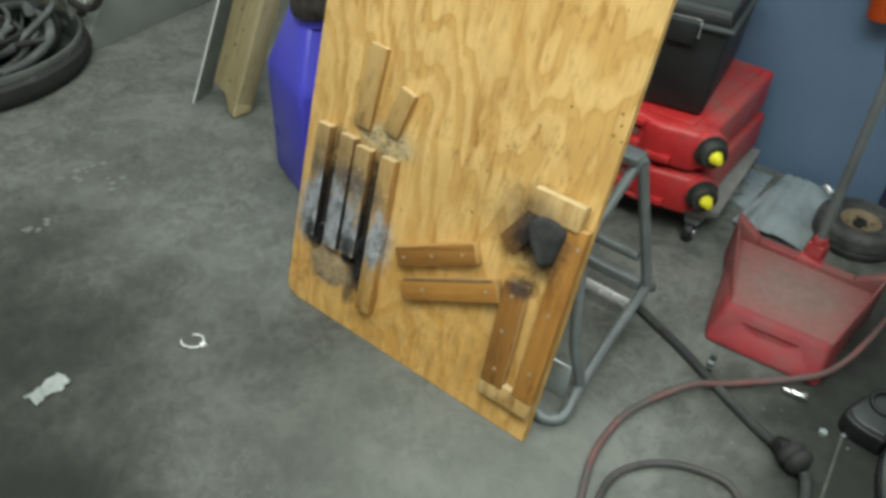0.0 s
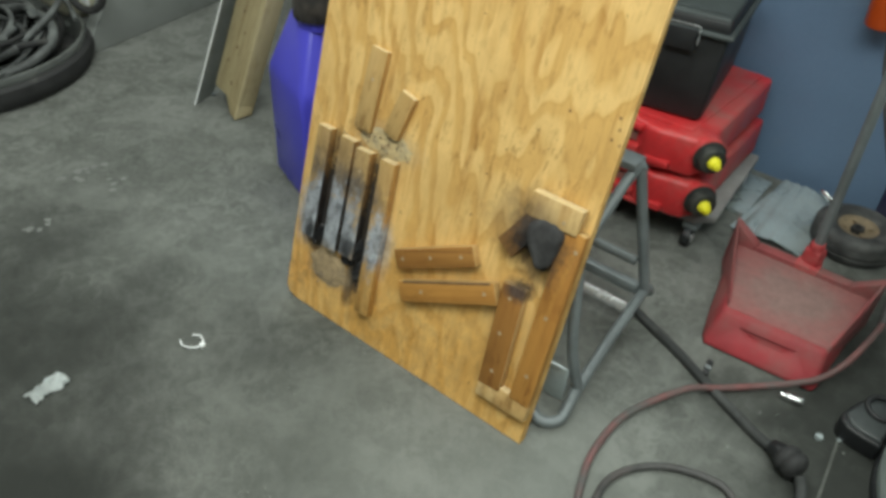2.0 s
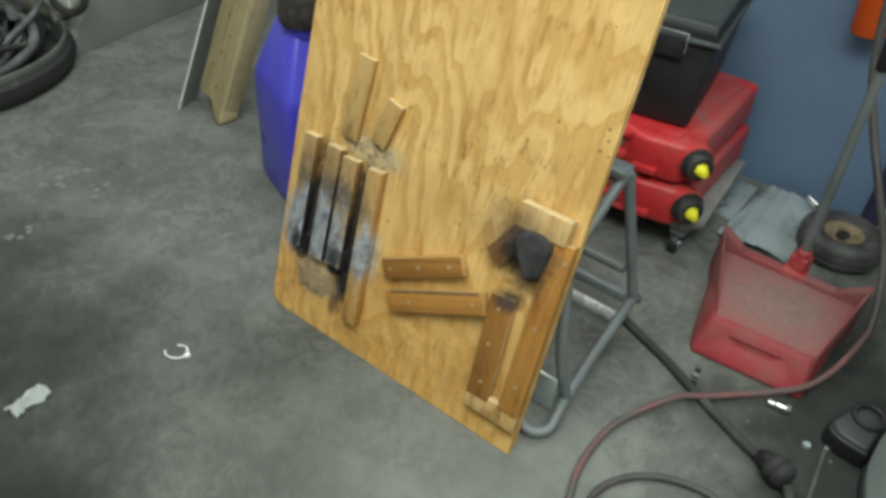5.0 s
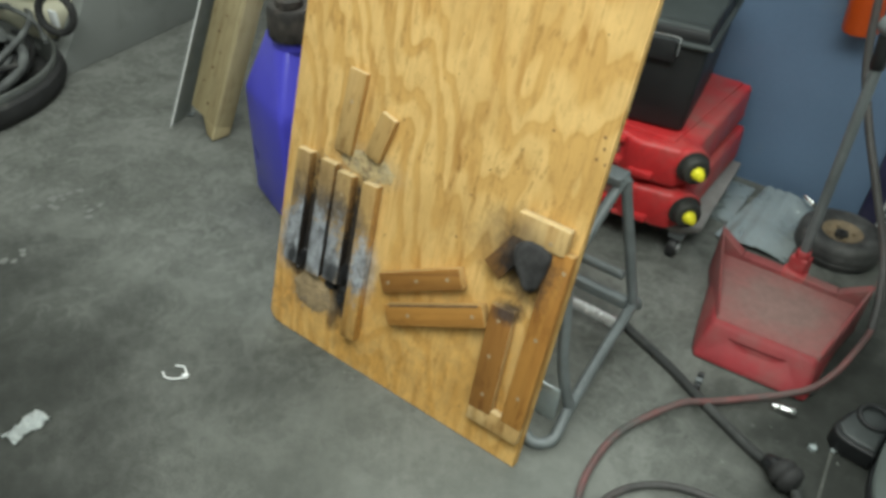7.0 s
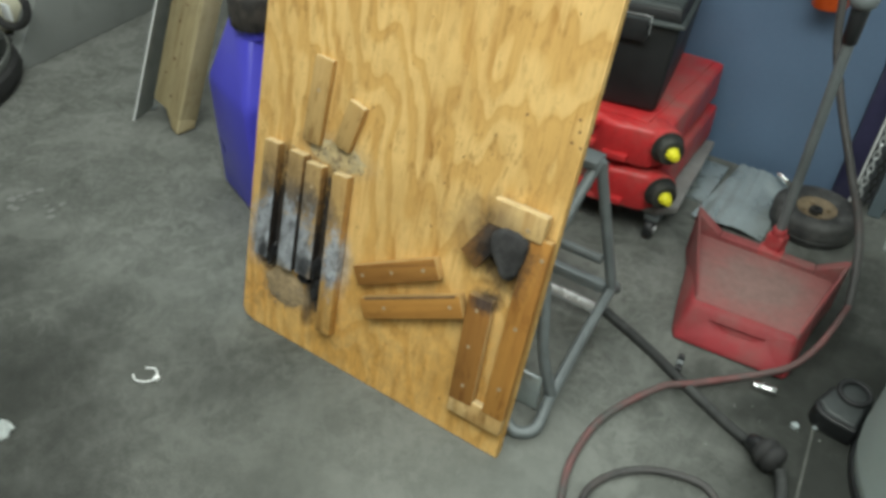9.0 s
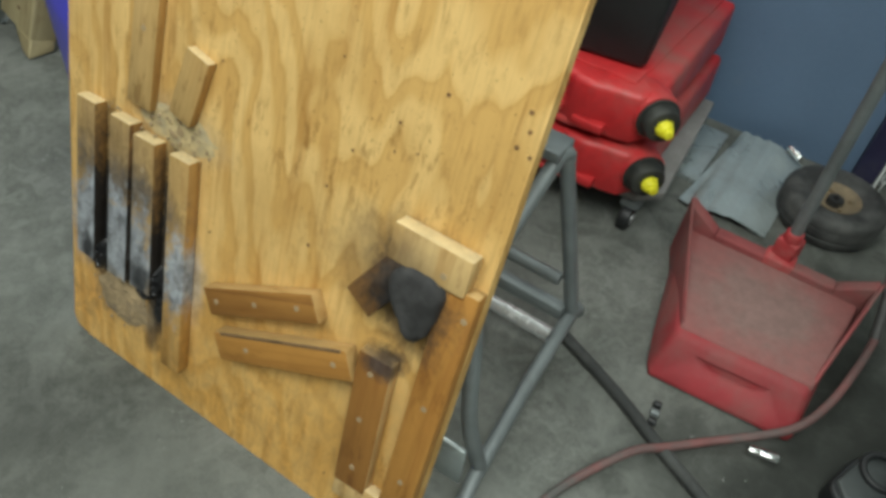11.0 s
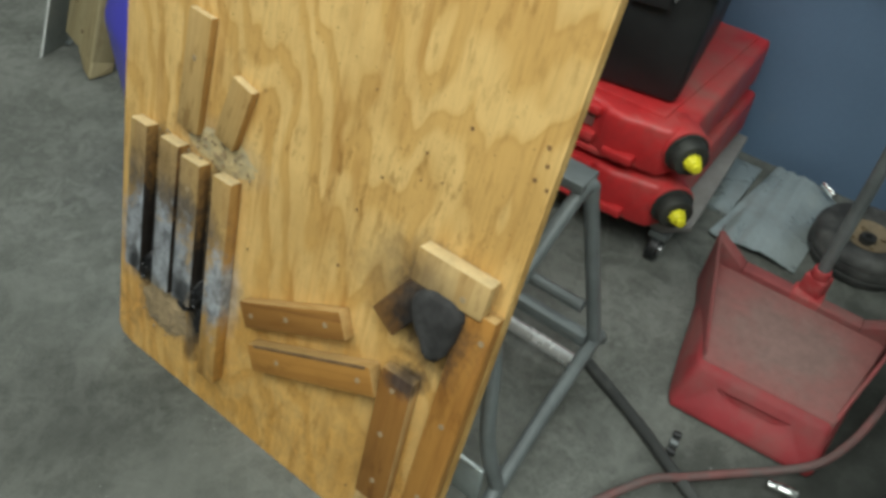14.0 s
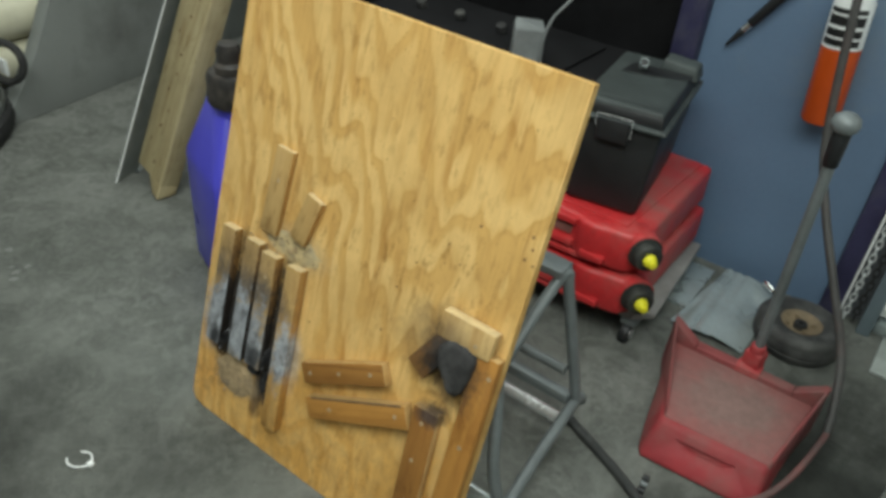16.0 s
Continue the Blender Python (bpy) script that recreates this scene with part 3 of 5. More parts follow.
# unseen walls that close the room, pale so they bounce fill light
single("wall_west", bm_box(-3.3, -3.2, 0, -3.2, 2.85, 2.75), BOUNCEWALL, "unseen side wall, assumed, kept pale to bounce light", "wall", "structure")
single("wall_east", bm_box(3.0, -3.2, 0, 3.1, 2.3, 2.75), BOUNCEWALL, "unseen side wall, assumed, kept pale to bounce light", "wall", "structure")
single("wall_south", bm_box(-3.3, -3.3, 0, 3.1, -3.2, 2.75), BOUNCEWALL, "unseen rear wall, assumed, kept pale to bounce light", "wall", "structure")
single("wall_northwest", bm_box(-3.2, 2.75, 0, -2.2, 2.85, 2.75), DARKWALL, "workshop wall", "wall", "structure", m=NORTH)
single("ceiling", bm_box(-3.3, -3.3, 2.75, 3.1, 2.9, 2.85), CEIL, "plain ceiling", "ceiling", "structure")

# roll-up door beside the jamb
door = thing("door_1", "white ribbed steel roll-up door, closed", "door", at=NORTH.translation, kind="structure")
single("door_track", bm_box(0.160, 2.06, 0, 0.192, 2.2, 2.75, 0.004), POST, "blue-grey steel door track", "door track", "structure", m=NORTH)
for k in range(26):
    z = 0.03 + k * 0.075
    bm = bm_prism([(0, 0), (0.018, 0.010), (0.018, 0.030), (0, 0.042), (-0.006, 0.058), (0, 0.0735), (-0.02, 0.0735), (-0.02, 0)], 0, 2.78)
    bmesh.ops.transform(bm, matrix=Matrix(((0, 0, 1, 0.194), (-1, 0, 0, 2.13), (0, 1, 0, z), (0, 0, 0, 1))), verts=bm.verts)
    bmesh.ops.recalc_face_normals(bm, faces=bm.faces)
    part("slat", bm, WHITE, door)
part("bottom_bar", bm_box(0.194, 2.09, 0.0, 2.985, 2.15, 0.03, 0.004), SHEET, door)
single("wall_door_head", bm_box(0.06, 2.1, 1.99, 3.0, 2.2, 2.75), BLUE, "slate blue wall over the door", "wall", "structure", m=NORTH)
single("threshold", bm_box(0.22, 1.925, 0, 2.9, 2.085, 0.008, 0.003), DARKPLATE, "worn grey steel threshold plate", "threshold", "structure", m=NORTH)

# ---- plywood board with screwed-on strips ----
LEAN = 16.5
board = thing("plywood_board", "leaning plywood sheet with scorched pine strips screwed to it", "board", at=(-0.873, 0.908, 0.001), turn=(-LEAN, 0, 0))
bm = bm_prism([(0.030, 0.0), (0.612, 0.0), (0.6115, 0.40), (0.6105, 0.829), (0.24, 0.834), (-0.0155, 0.836), (-0.0135, 0.42), (-0.006, 0.020), (0.004, 0.006)], 0.0, 0.018, 0.0012, 1)
bmesh.ops.transform(bm, matrix=Matrix(((1, 0, 0, 0), (0, 0, 1, 0), (0, 1, 0, 0), (0, 0, 0, 1))), verts=bm.verts)
bmesh.ops.recalc_face_normals(bm, faces=bm.faces)
wood("panel", bm, PLY, board)


def strip(x, z, w, h, t=0.02, angle=0.0, material=STRIP, screws=(), jitter=0.0, y0=0.0, side=None, fresh_end=False):
    bm = bm_box(-w / 2, -t, -h / 2, w / 2, -0.0005, h / 2, 0.0024, 2)
    m = Matrix.Translation((x, y0, z)) @ Matrix.Rotation(radians(angle), 4, "Y")
    bmesh.ops.transform(bm, matrix=m, verts=bm.verts)
    ob = wood("wood_strip", bm, material, board, angle, (x, 0, z), jitter=jitter)
    ob.data.materials.append(ENDGRAIN if material in (TANSTRIP, PALESTRIP) else BROWNEND)
    ob.data.materials.append(side or (SHADESTRIP if material is TANSTRIP else material))
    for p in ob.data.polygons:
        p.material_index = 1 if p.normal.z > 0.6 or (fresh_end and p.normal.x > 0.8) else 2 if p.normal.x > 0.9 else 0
    for u, v in screws:
        p = m @ Vector((u, -t, v))
        part("screw", bm_cyl(p + Vector((0, 0.002, 0)), p - Vector((0, 0.0008, 0)), 0.0040, 0.0036, 10), SCREW, ob)
    return ob


strip(0.0445, 0.283, 0.034, 0.235, material=TANSTRIP, jitter=1.3, side=SIDESTRIP)
strip(0.1060, 0.281, 0.036, 0.236, material=TANSTRIP, jitter=2.9, side=SIDESTRIP)
strip(0.1500, 0.279, 0.038, 0.224, angle=-1.0, material=TANSTRIP, jitter=4.1, screws=[(0, 0.07)], side=SIDESTRIP)
strip(0.2120, 0.231, 0.034, 0.322, angle=-1.6, material=TANSTRIP, jitter=5.7)
strip(0.1310, 0.500, 0.040, 0.154, 0.012, angle=3.0, material=TANSTRIP, jitter=6.3, screws=[(0, 0.02)])
strip(0.2066, 0.478, 0.035, 0.088, 0.014, angle=14.5, material=TANSTRIP, jitter=8.2)
strip(0.351, 0.262, 0.038, 0.180, 0.019, angle=62.4, fresh_end=True, jitter=9.4, screws=[(0, -0.072), (0, -0.006), (0, 0.062)])
strip(0.394, 0.212, 0.040, 0.215, 0.021, angle=64.0, material=AMBER, fresh_end=True, jitter=11.2, screws=[(0, -0.055), (0, 0.085)])
strip(0.523, 0.187, 0.046, 0.205, 0.018, angle=-2.3, fresh_end=True, jitter=12.9, screws=[(0, -0.068), (-0.004, 0.008), (-0.002, 0.078)])
strip(0.5915, 0.258, 0.041, 0.335, material=AMBER, jitter=14.0, screws=[(0, -0.11), (0, 0.008), (0.012, 0.137)])
strip(0.508, 0.390, 0.040, 0.10, 0.022, angle=31, jitter=15.5)
# thin dark brown line along the strip's upper edge
bm = bm_box(-0.0025, -0.0278, -0.095, 0.002, -0.026, 0.1, 0.0005, 1)
bmesh.ops.transform(bm, matrix=Matrix.Translation((0.3865, 0.006, 0.2285)) @ Matrix.Rotation(radians(64.0), 4, "Y"), verts=bm.verts)
part("dark_line", bm, DARKBROWN, board, "thin dark brown line along the strip")
bm = bm_prism([(-0.030, 0.016), (-0.027, 0.032), (-0.014, 0.043), (0.006, 0.047), (0.022, 0.043), (0.030, 0.030), (0.031, 0.010), (0.028, -0.010), (0.022, -0.028), (0.015, -0.041), (0.005, -0.044), (-0.004, -0.034), (-0.014, -0.018), (-0.026, 0.000)], 0.0005, 0.030, 0.011, 5)
bmesh.ops.transform(bm, matrix=Matrix(((1.10, 0, 0, 0.5450), (0, 0, -1, 0), (0, 1, 0, 0.382), (0, 0, 0, 1))), verts=bm.verts)
bmesh.ops.subdivide_edges(bm, edges=[e for e in bm.edges if e.calc_length() > 0.012], cuts=2, use_grid_fill=True)
bmesh.ops.triangulate(bm, faces=[f for f in bm.faces if len(f.verts) > 4])
bmesh.ops.recalc_face_normals(bm, faces=bm.faces)
for v in bm.verts:
    k = noise.noise(v.co * 45) * 0.0035
    v.co += Vector((k, -abs(k) * 0.8, noise.noise(v.co * 60 + Vector((7, 0, 0))) * 0.0025))
part("scorched_block", bm, CHAR, board, "charred rounded block")
strip(0.5505, 0.4415, 0.092, 0.043, 0.022, angle=0, material=PALESTRIP, jitter=17.0, screws=[(0.02, -0.008)], y0=-0.002)
strip(0.558, 0.076, 0.106, 0.038, 0.017, angle=0, material=PALESTRIP, jitter=18.0)
for x, z, r in ((0.514, 0.595, 2.6), (0.4718, 0.549, 2), (0.4255, 0.498, 2), (0.4023, 0.445, 2.2), (0.4729, 0.518, 1.6), (0.3928, 0.364, 2.6), (0.2473, 0.304, 2), (0.4982, 0.527, 1.5), (0.5952, 0.612, 2.8), (0.5994, 0.595, 2.6), (0.592, 0.577, 2.8), (0.6067, 0.573, 2.4), (0.4803, 0.056, 2.4), (0.2421, 0.522, 1.6), (0.3949, 0.586, 1.6), (0.3232, 0.69, 1.5), (0.5551, 0.75, 1.5)):
    part("nail_hole", bm_cyl((x, 0.001, z), (x, -0.0007, z), r / 1150, seg=8), HOLE, board)
for cx, cz, rx, rz, h, seed in ((0.100, 0.112, 0.052, 0.040, 0.0068, 1.0), (0.184, 0.414, 0.066, 0.026, 0.0036, 5.0), (0.064, 0.172, 0.012, 0.026, 0.021, 9.0), (0.172, 0.186, 0.013, 0.024, 0.021, 13.0), (0.178, 0.142, 0.014, 0.028, 0.010, 17.0), (0.145, 0.152, 0.018, 0.010, 0.012, 21.0)):
    bm = bmesh.new()
    n, rows = 30, []
    for a in range(n + 1):
        row = []
        for b in range(n + 1):
            u, v = 2 * a / n - 1, 2 * b / n - 1
            p = Vector((u * 3, v * 3, seed))
            k = 1 - u * u - v * v + 0.3 * noise.noise(p * 0.9)
            y = max(0.0, min(1.0, k * 1.6)) * h * (0.7 + 0.25 * abs(noise.noise(p * 3.3)) + 0.35 * noise.noise(p * 9.0))
            row.append((bm.verts.new((cx + u * rx, 0.0006 - max(0.0, y), cz + v * rz)), k))
        rows.append(row)
    for a in range(n):
        for b in range(n):
            q = [rows[a][b], rows[a + 1][b], rows[a + 1][b + 1], rows[a][b + 1]]
            if max(k for _, k in q) > 0.0:
                bm.faces.new([v for v, _ in q])
    bmesh.ops.delete(bm, geom=[v for v in bm.verts if not v.link_faces], context="VERTS")
    bmesh.ops.recalc_face_normals(bm, faces=bm.faces)
    part("residue", bm, SOOTY if h > 0.007 else FOAM if h > 0.004 else CRUST, board, "glossy black tar lump" if h > 0.007 else "crumbly tan residue")

random.seed(23)
crumbs = bmesh.new()
for cx, cz, rx, rz, n in ((0.186, 0.414, 0.050, 0.022, 60), (0.100, 0.112, 0.040, 0.030, 70), (0.098, 0.398, 0.05, 0.006, 14), (0.060, 0.150, 0.02, 0.02, 14)):
    for _ in range(n):
        u, v, r = random.gauss(0, 0.5), random.gauss(0, 0.5), random.uniform(0.0008, 0.0024)
        g = bmesh.ops.create_icosphere(crumbs, subdivisions=1, radius=r, matrix=Matrix.Translation((cx + u * rx, -0.0035 - r * 0.4, cz + v * rz)))
        for w in g["verts"]:
            w.co += Vector((random.uniform(-0.3, 0.3), random.uniform(-0.3, 0.3), random.uniform(-0.3, 0.3))) * r
tagged(part("residue_grit", crumbs, FOAM, board, "loose tan crumbs"), "loose tan crumbs of dried residue", kind="stuff")

# ---- oil drain pans, their dolly and the toolbox ----
dolly = thing("dolly", "low grey wooden dolly on black swivel castors", "dolly", at=(-0.534, 1.871, 0))
part("deck", bm_prism([(-0.29, -0.2), (0.25, -0.205), (0.29, -0.165), (0.262, 0.19), (-0.29, 0.19)], 0.066, 0.083, 0.003, 2), GREYWOOD, dolly)
part("rail", bm_box(-0.28, -0.212, 0.07, 0.14, -0.206, 0.088, 0.002), WHITE, dolly, "worn white front rail")
for x in (-0.245, 0.245):
    for y in (-0.19, 0.15):
        c = part("castor", bm_box(x - 0.018, y - 0.018, 0.05, x + 0.018, y + 0.018, 0.064, 0.002), STEEL, dolly)
        part("wheel", bm_cyl((x - 0.011, y - 0.012, 0.026), (x + 0.011, y - 0.012, 0.026), 0.0255, seg=22, bevel=0.004), BLACK, c)
        part("axle_cover", bm_cyl((x + 0.011, y - 0.012, 0.026), (x + 0.0145, y - 0.012, 0.026), 0.012, seg=14), BRIGHT, c)


def drain_pan(z, turn, shift):
    pan = thing("oil_drain_pan", "flat red plastic oil drain pan with black cap, yellow plug", "drain pan", "stacked drain pans", at=(-0.315 + shift, 1.625 - shift * 0.5, z), turn=(0, 0, turn))
    h = 0.099
    out = [(-0.50, 0.010), (-0.135, 0.010), (-0.122, -0.002), (-0.085, -0.006), (-0.06, 0.006), (-0.040, 0.006), (-0.005, 0.012), (0.016, 0.05), (0.012, 0.455), (-0.50, 0.455)]
    body = part("body", bm_prism(out, 0.0, h, 0.012, 3), RED, pan)
    part("rib", bm_box(-0.46, -0.006, 0.020, -0.132, 0.03, 0.040, 0.006), RED, body)
    part("rib", bm_box(-0.46, -0.002, 0.000, -0.100, 0.03, 0.012, 0.004), RED, body)
    part("rib", bm_box(-0.46, -0.004, 0.076, -0.130, 0.03, 0.094, 0.006), RED, body)
    part("label_panel", bm_box(-0.36, 0.006, 0.046, -0.142, 0.012, 0.070, 0.0015, 1), PANLABEL, body, "dusty grey-brown label recess")
    part("rib", bm_box(-0.110, -0.012, 0.012, -0.05, 0.03, 0.030, 0.005), RED, body)
    part("lip", bm_prism([(-0.49, 0.03), (-0.03, 0.04), (-0.012, 0.44), (-0.49, 0.44)], h - 0.004, h + 0.006, 0.005, 2), RED, body)
    a, w = Vector((0.016, 0.040, 0.06)), Vector((0.70, -0.71, 0.0)).normalized()
    part("neck", bm_cyl(a - w * 0.05, a + w * 0.008, 0.041, seg=28, bevel=0.004), RED, body)
    cap = part("cap", bm_cyl(a + w * 0.006, a + w * 0.036, 0.034, 0.030, seg=30, bevel=0.004), CAPDUST, pan)
    part("flange", bm_cyl(a + w * 0.008, a + w * 0.014, 0.038, seg=30, bevel=0.002), CAPDUST, cap)
    plug = part("plug", bm_cyl(a + w * 0.034, a + w * 0.05, 0.017, 0.012, seg=8, bevel=0.001), YELLOW, pan)
    part("plug_tip", bm_cyl(a + w * 0.048, a + w * 0.058, 0.0085, seg=10, bevel=0.001), YELLOW, plug)
    return pan


drain_pan(0.0835, 0, 0.010)
drain_pan(0.194, 0.5, 0.0)

toolbox = thing("toolbox", "black plastic toolbox with dusty lid and wire latch", "toolbox", at=(-0.330, 1.700, 0.3025), turn=(0, 0, 9))
bm = bm_hull([(-0.185, -0.001, 0), (-0.019, -0.001, 0), (-0.022, 0.325, 0), (-0.185, 0.325, 0), (-0.196, 0.008, 0.205), (-0.006, 0.008, 0.205), (-0.006, 0.342, 0.205), (-0.196, 0.342, 0.205)], 0.012, 3)
part("body", bm, BLACK, toolbox)
lid = part("lid", bm_hull([(-0.207, -0.005, 0.1960), (0.004, -0.005, 0.1960), (0.004, 0.352, 0.1960), (-0.207, 0.352, 0.1960), (-0.205, -0.003, 0.2060), (0.002, -0.003, 0.2060), (0.002, 0.350, 0.2060), (-0.205, 0.350, 0.2060)], 0.004, 2), LIDGREY, toolbox, "dusty dark grey lid")
part("lid_wall", bm_hull([(-0.196, 0.006, 0.2050), (-0.007, 0.006, 0.2050), (-0.007, 0.340, 0.2050), (-0.196, 0.340, 0.2050), (-0.190, 0.011, 0.2300), (-0.013, 0.011, 0.2300), (-0.013, 0.335, 0.2300), (-0.190, 0.335, 0.2300)], 0.004, 2), BLACK, lid)
part("lid_top", bm_hull([(-0.191, 0.010, 0.2295), (-0.012, 0.010, 0.2295), (-0.012, 0.336, 0.2295), (-0.191, 0.336, 0.2295), (-0.186, 0.015, 0.2370), (-0.017, 0.015, 0.2370), (-0.017, 0.331, 0.2370), (-0.186, 0.331, 0.2370)], 0.003, 2), LIDGREY, lid)
part("lid_ridge", bm_box(-0.180, 0.030, 0.2362, -0.024, 0.042, 0.2400, 0.002), LIDGREY, lid)
# flat black plate on the lid in place of a shaded recess
part("recess_shade_plate", bm_hull([(x, y, z) for x, y in ((-0.160, 0.196), (-0.118, 0.196), (-0.100, 0.222), (-0.014, 0.232), (-0.014, 0.268), (-0.150, 0.266)) for z in (0.2355, 0.2384)], 0.0006, 1), BLACK, lid, "black plate painted in for the shaded handle recess")
part("handle", bm_hull([(-0.090, 0.268, 0.2300), (0.000, 0.262, 0.2200), (-0.090, 0.336, 0.2300), (0.000, 0.336, 0.2200), (-0.086, 0.274, 0.2600), (-0.008, 0.270, 0.2540), (-0.086, 0.328, 0.2600), (-0.008, 0.328, 0.2540)], 0.006, 3), LIDGREY, lid, "dusty raised handle bracket")
a, w = Vector((-0.122, 0.240, 0.2400)), Vector((0.16, -0.72, 0.68)).normalized()
bm = bm_lathe([(0.0, 0.004), (0.0084, 0.004), (0.0084, 0.0290), (0.0098, 0.0295), (0.0100, 0.026), (0.0100, 0.0), (0.0, 0.0)], 24, m=Matrix.Translation(a) @ w.to_track_quat("Z", "Y").to_matrix().to_4x4())
tube = part("tube", bm, SHEET, lid, "short open steel tube")
# black plug gives the hollow tube its inner shade
part("bore", bm_cyl(a + w * 0.005, a + w * 0.0265, 0.0082, seg=20), BLACK, tube, "black plug for the shade inside the tube")
x = -0.106
latch = part("latch", bm_box(x - 0.034, -0.011, 0.1600, x + 0.034, -0.003, 0.2080, 0.003), BLACK, toolbox)
part("latch_wire", bm_tube([(x - 0.036, -0.013, 0.1900), (x - 0.036, -0.014, 0.2150), (x - 0.030, -0.014, 0.2185), (x, -0.014, 0.2185), (x + 0.036, -0.014, 0.2175), (x + 0.040, -0.014, 0.2130), (x + 0.040, -0.013, 0.1780)], 0.0009, 8, 3), BARE, latch)

# ---- dustpan with its long handle ----
pan = thing("dustpan", "dusty red plastic dustpan, long grey handle against the wall", "dustpan")
front = [(-0.123, 1.370, 0.001), (0.113, 1.388, 0.001), (-0.106, 1.420, 0.074), (0.100, 1.436, 0.074)]
back = [(-0.185, 1.667, 0.001), (0.130, 1.672, 0.001), (-0.170, 1.672, 0.064), (0.115, 1.675, 0.066)]
shell = part("body", bm_hull(front + back, 0.011, 4), DUSTRED, pan)
cutter = new("cutter", finish("cutter", bm_hull([(-0.072, 1.394, 0.056), (0.058, 1.404, 0.057), (-0.036, 1.387, 0.034), (0.030, 1.391, 0.035), (-0.066, 1.417, 0.054), (0.052, 1.426, 0.055), (-0.036, 1.413, 0.040), (0.030, 1.418, 0.041)]), DUSTRED))
cut = shell.modifiers.new("grip", "BOOLEAN")
cut.operation, cut.object, cut.solver = "DIFFERENCE", cutter, "EXACT"
bpy.context.view_layer.update()
carved = bpy.data.meshes.new_from_object(shell.evaluated_get(bpy.context.evaluated_depsgraph_get()))
shell.modifiers.clear()
shell.data = carved
bpy.data.objects.remove(cutter)
part("dust_floor", bm_hull([(-0.104, 1.426, 0.060), (0.103, 1.442, 0.062), (-0.175, 1.667, 0.060), (0.125, 1.669, 0.062), (-0.102, 1.432, 0.0770), (0.101, 1.448, 0.0770), (-0.173, 1.662, 0.0705), (0.123, 1.664, 0.0725)], 0.004, 2), PANDUST, pan, "layer of grey dust")
for s, x0, x1, zh in ((-1, -0.105, -0.194, 0.126), (1, 0.104, 0.138, 0.126)):
    t, yf = 0.007 * s, 1.446 + 0.010 * s
    part("side_wall", bm_hull([(x0, yf, 0.0), (x0 - t, yf, 0.0), (x0, yf, 0.075), (x0 - t, yf, 0.075), (x1, 1.672, 0.0), (x1 - t, 1.672, 0.0), (x1, 1.680, zh), (x1 - t, 1.680, zh * 0.97)], 0.004, 2), RIMRED, pan)
for a, b in (((-0.19, 1.676, 0.121), (-0.130, 1.676, 0.08)), ((0.132, 1.676, 0.120), (0.077, 1.676, 0.082)), ((-0.130, 1.676, 0.08), (0.077, 1.676, 0.082))):
    (x0, y0, z0), (x1, y1, z1) = a, b
    part("back_rim", bm_hull([(x0, y0 - 0.012, z0), (x0, y0 + 0.014, z0), (x1, y1 - 0.012, z1), (x1, y1 + 0.014, z1), (x0, y0 - 0.012, 0.02), (x0, y0 + 0.014, 0.02), (x1, y1 - 0.012, 0.02), (x1, y1 + 0.014, 0.02)], 0.003, 2), RIMRED, pan)
A, B = Vector((-0.016, 1.694, 0.08)), Vector((-0.028, 1.674, 0.64))
w = (B - A).normalized()
bm = bm_box(-0.019, -0.017, -0.022, 0.019, 0.017, 0.040, 0.005)
bm_cyl((0, 0, 0.038), (0, 0, 0.056), 0.0165, 0.0145, 20, 0.002, bm)
bmesh.ops.transform(bm, matrix=Matrix.Translation(A) @ w.to_track_quat("Z", "Y").to_matrix().to_4x4() @ Matrix.Rotation(0.25, 4, "Z"), verts=bm.verts)
collar = part("collar", bm, COLLAR, pan, "scuffed red handle socket")
part("collar_foot", bm_box(A.x - 0.028, 1.663, 0.05, A.x + 0.024, 1.701, 0.085, 0.005), COLLAR, collar)
part("handle", bm_cyl(A + w * 0.03, B, 0.0104, seg=18), STEEL, pan, "grey tubular handle")
grip = part("grip", bm_cyl(B - w * 0.075, B + w * 0.004, 0.0135, 0.017, 18, 0.002), BLACK, pan, "black handle grip")
part("grip_end", bm_lathe([(0.0, 0.0), (0.014, 0.001), (0.022, 0.008), (0.025, 0.018), (0.022, 0.029), (0.013, 0.036), (0.0, 0.038)], 28, m=Matrix.Translation(B - w * 0.012) @ w.to_track_quat("Z", "Y").to_matrix().to_4x4()), STEEL, grip, "round grey end knob")

# ---- wheel lying flat, sheet metal ----
wheel = thing("wheel", "small black rubber wheel with rusty tan hub lying flat", "wheel", at=(0.026, 1.948, 0))
part("tyre", bm_lathe([(0.045, 0.058), (0.056, 0.064), (0.075, 0.068), (0.088, 0.067), (0.095, 0.062), (0.098, 0.055), (0.099, 0.047), (0.0975, 0.045), (0.099, 0.043), (0.099, 0.026), (0.0975, 0.024), (0.099, 0.022), (0.098, 0.012), (0.092, 0.003), (0.06, 0.001), (0.045, 0.006)], 40), TYRE, wheel)
part("rim", bm_lathe([(0.0, 0.045), (0.018, 0.045), (0.026, 0.05), (0.044, 0.057), (0.047, 0.061), (0.047, 0.006), (0.0, 0.006)], 28), TAN, wheel, "rusty tan rim")
part("hub", bm_lathe([(0.0, 0.048), (0.006, 0.048), (0.007, 0.058), (0.015, 0.058), (0.016, 0.04), (0.0, 0.04)], 18), RUBBER, wheel)
for k in range(4):
    a = 1.57 * k + 0.5
    part("bolt", bm_cyl((0.03 * math.cos(a), 0.03 * math.sin(a), 0.045), (0.03 * math.cos(a), 0.03 * math.sin(a), 0.058), 0.0055, seg=6), TAN, wheel)

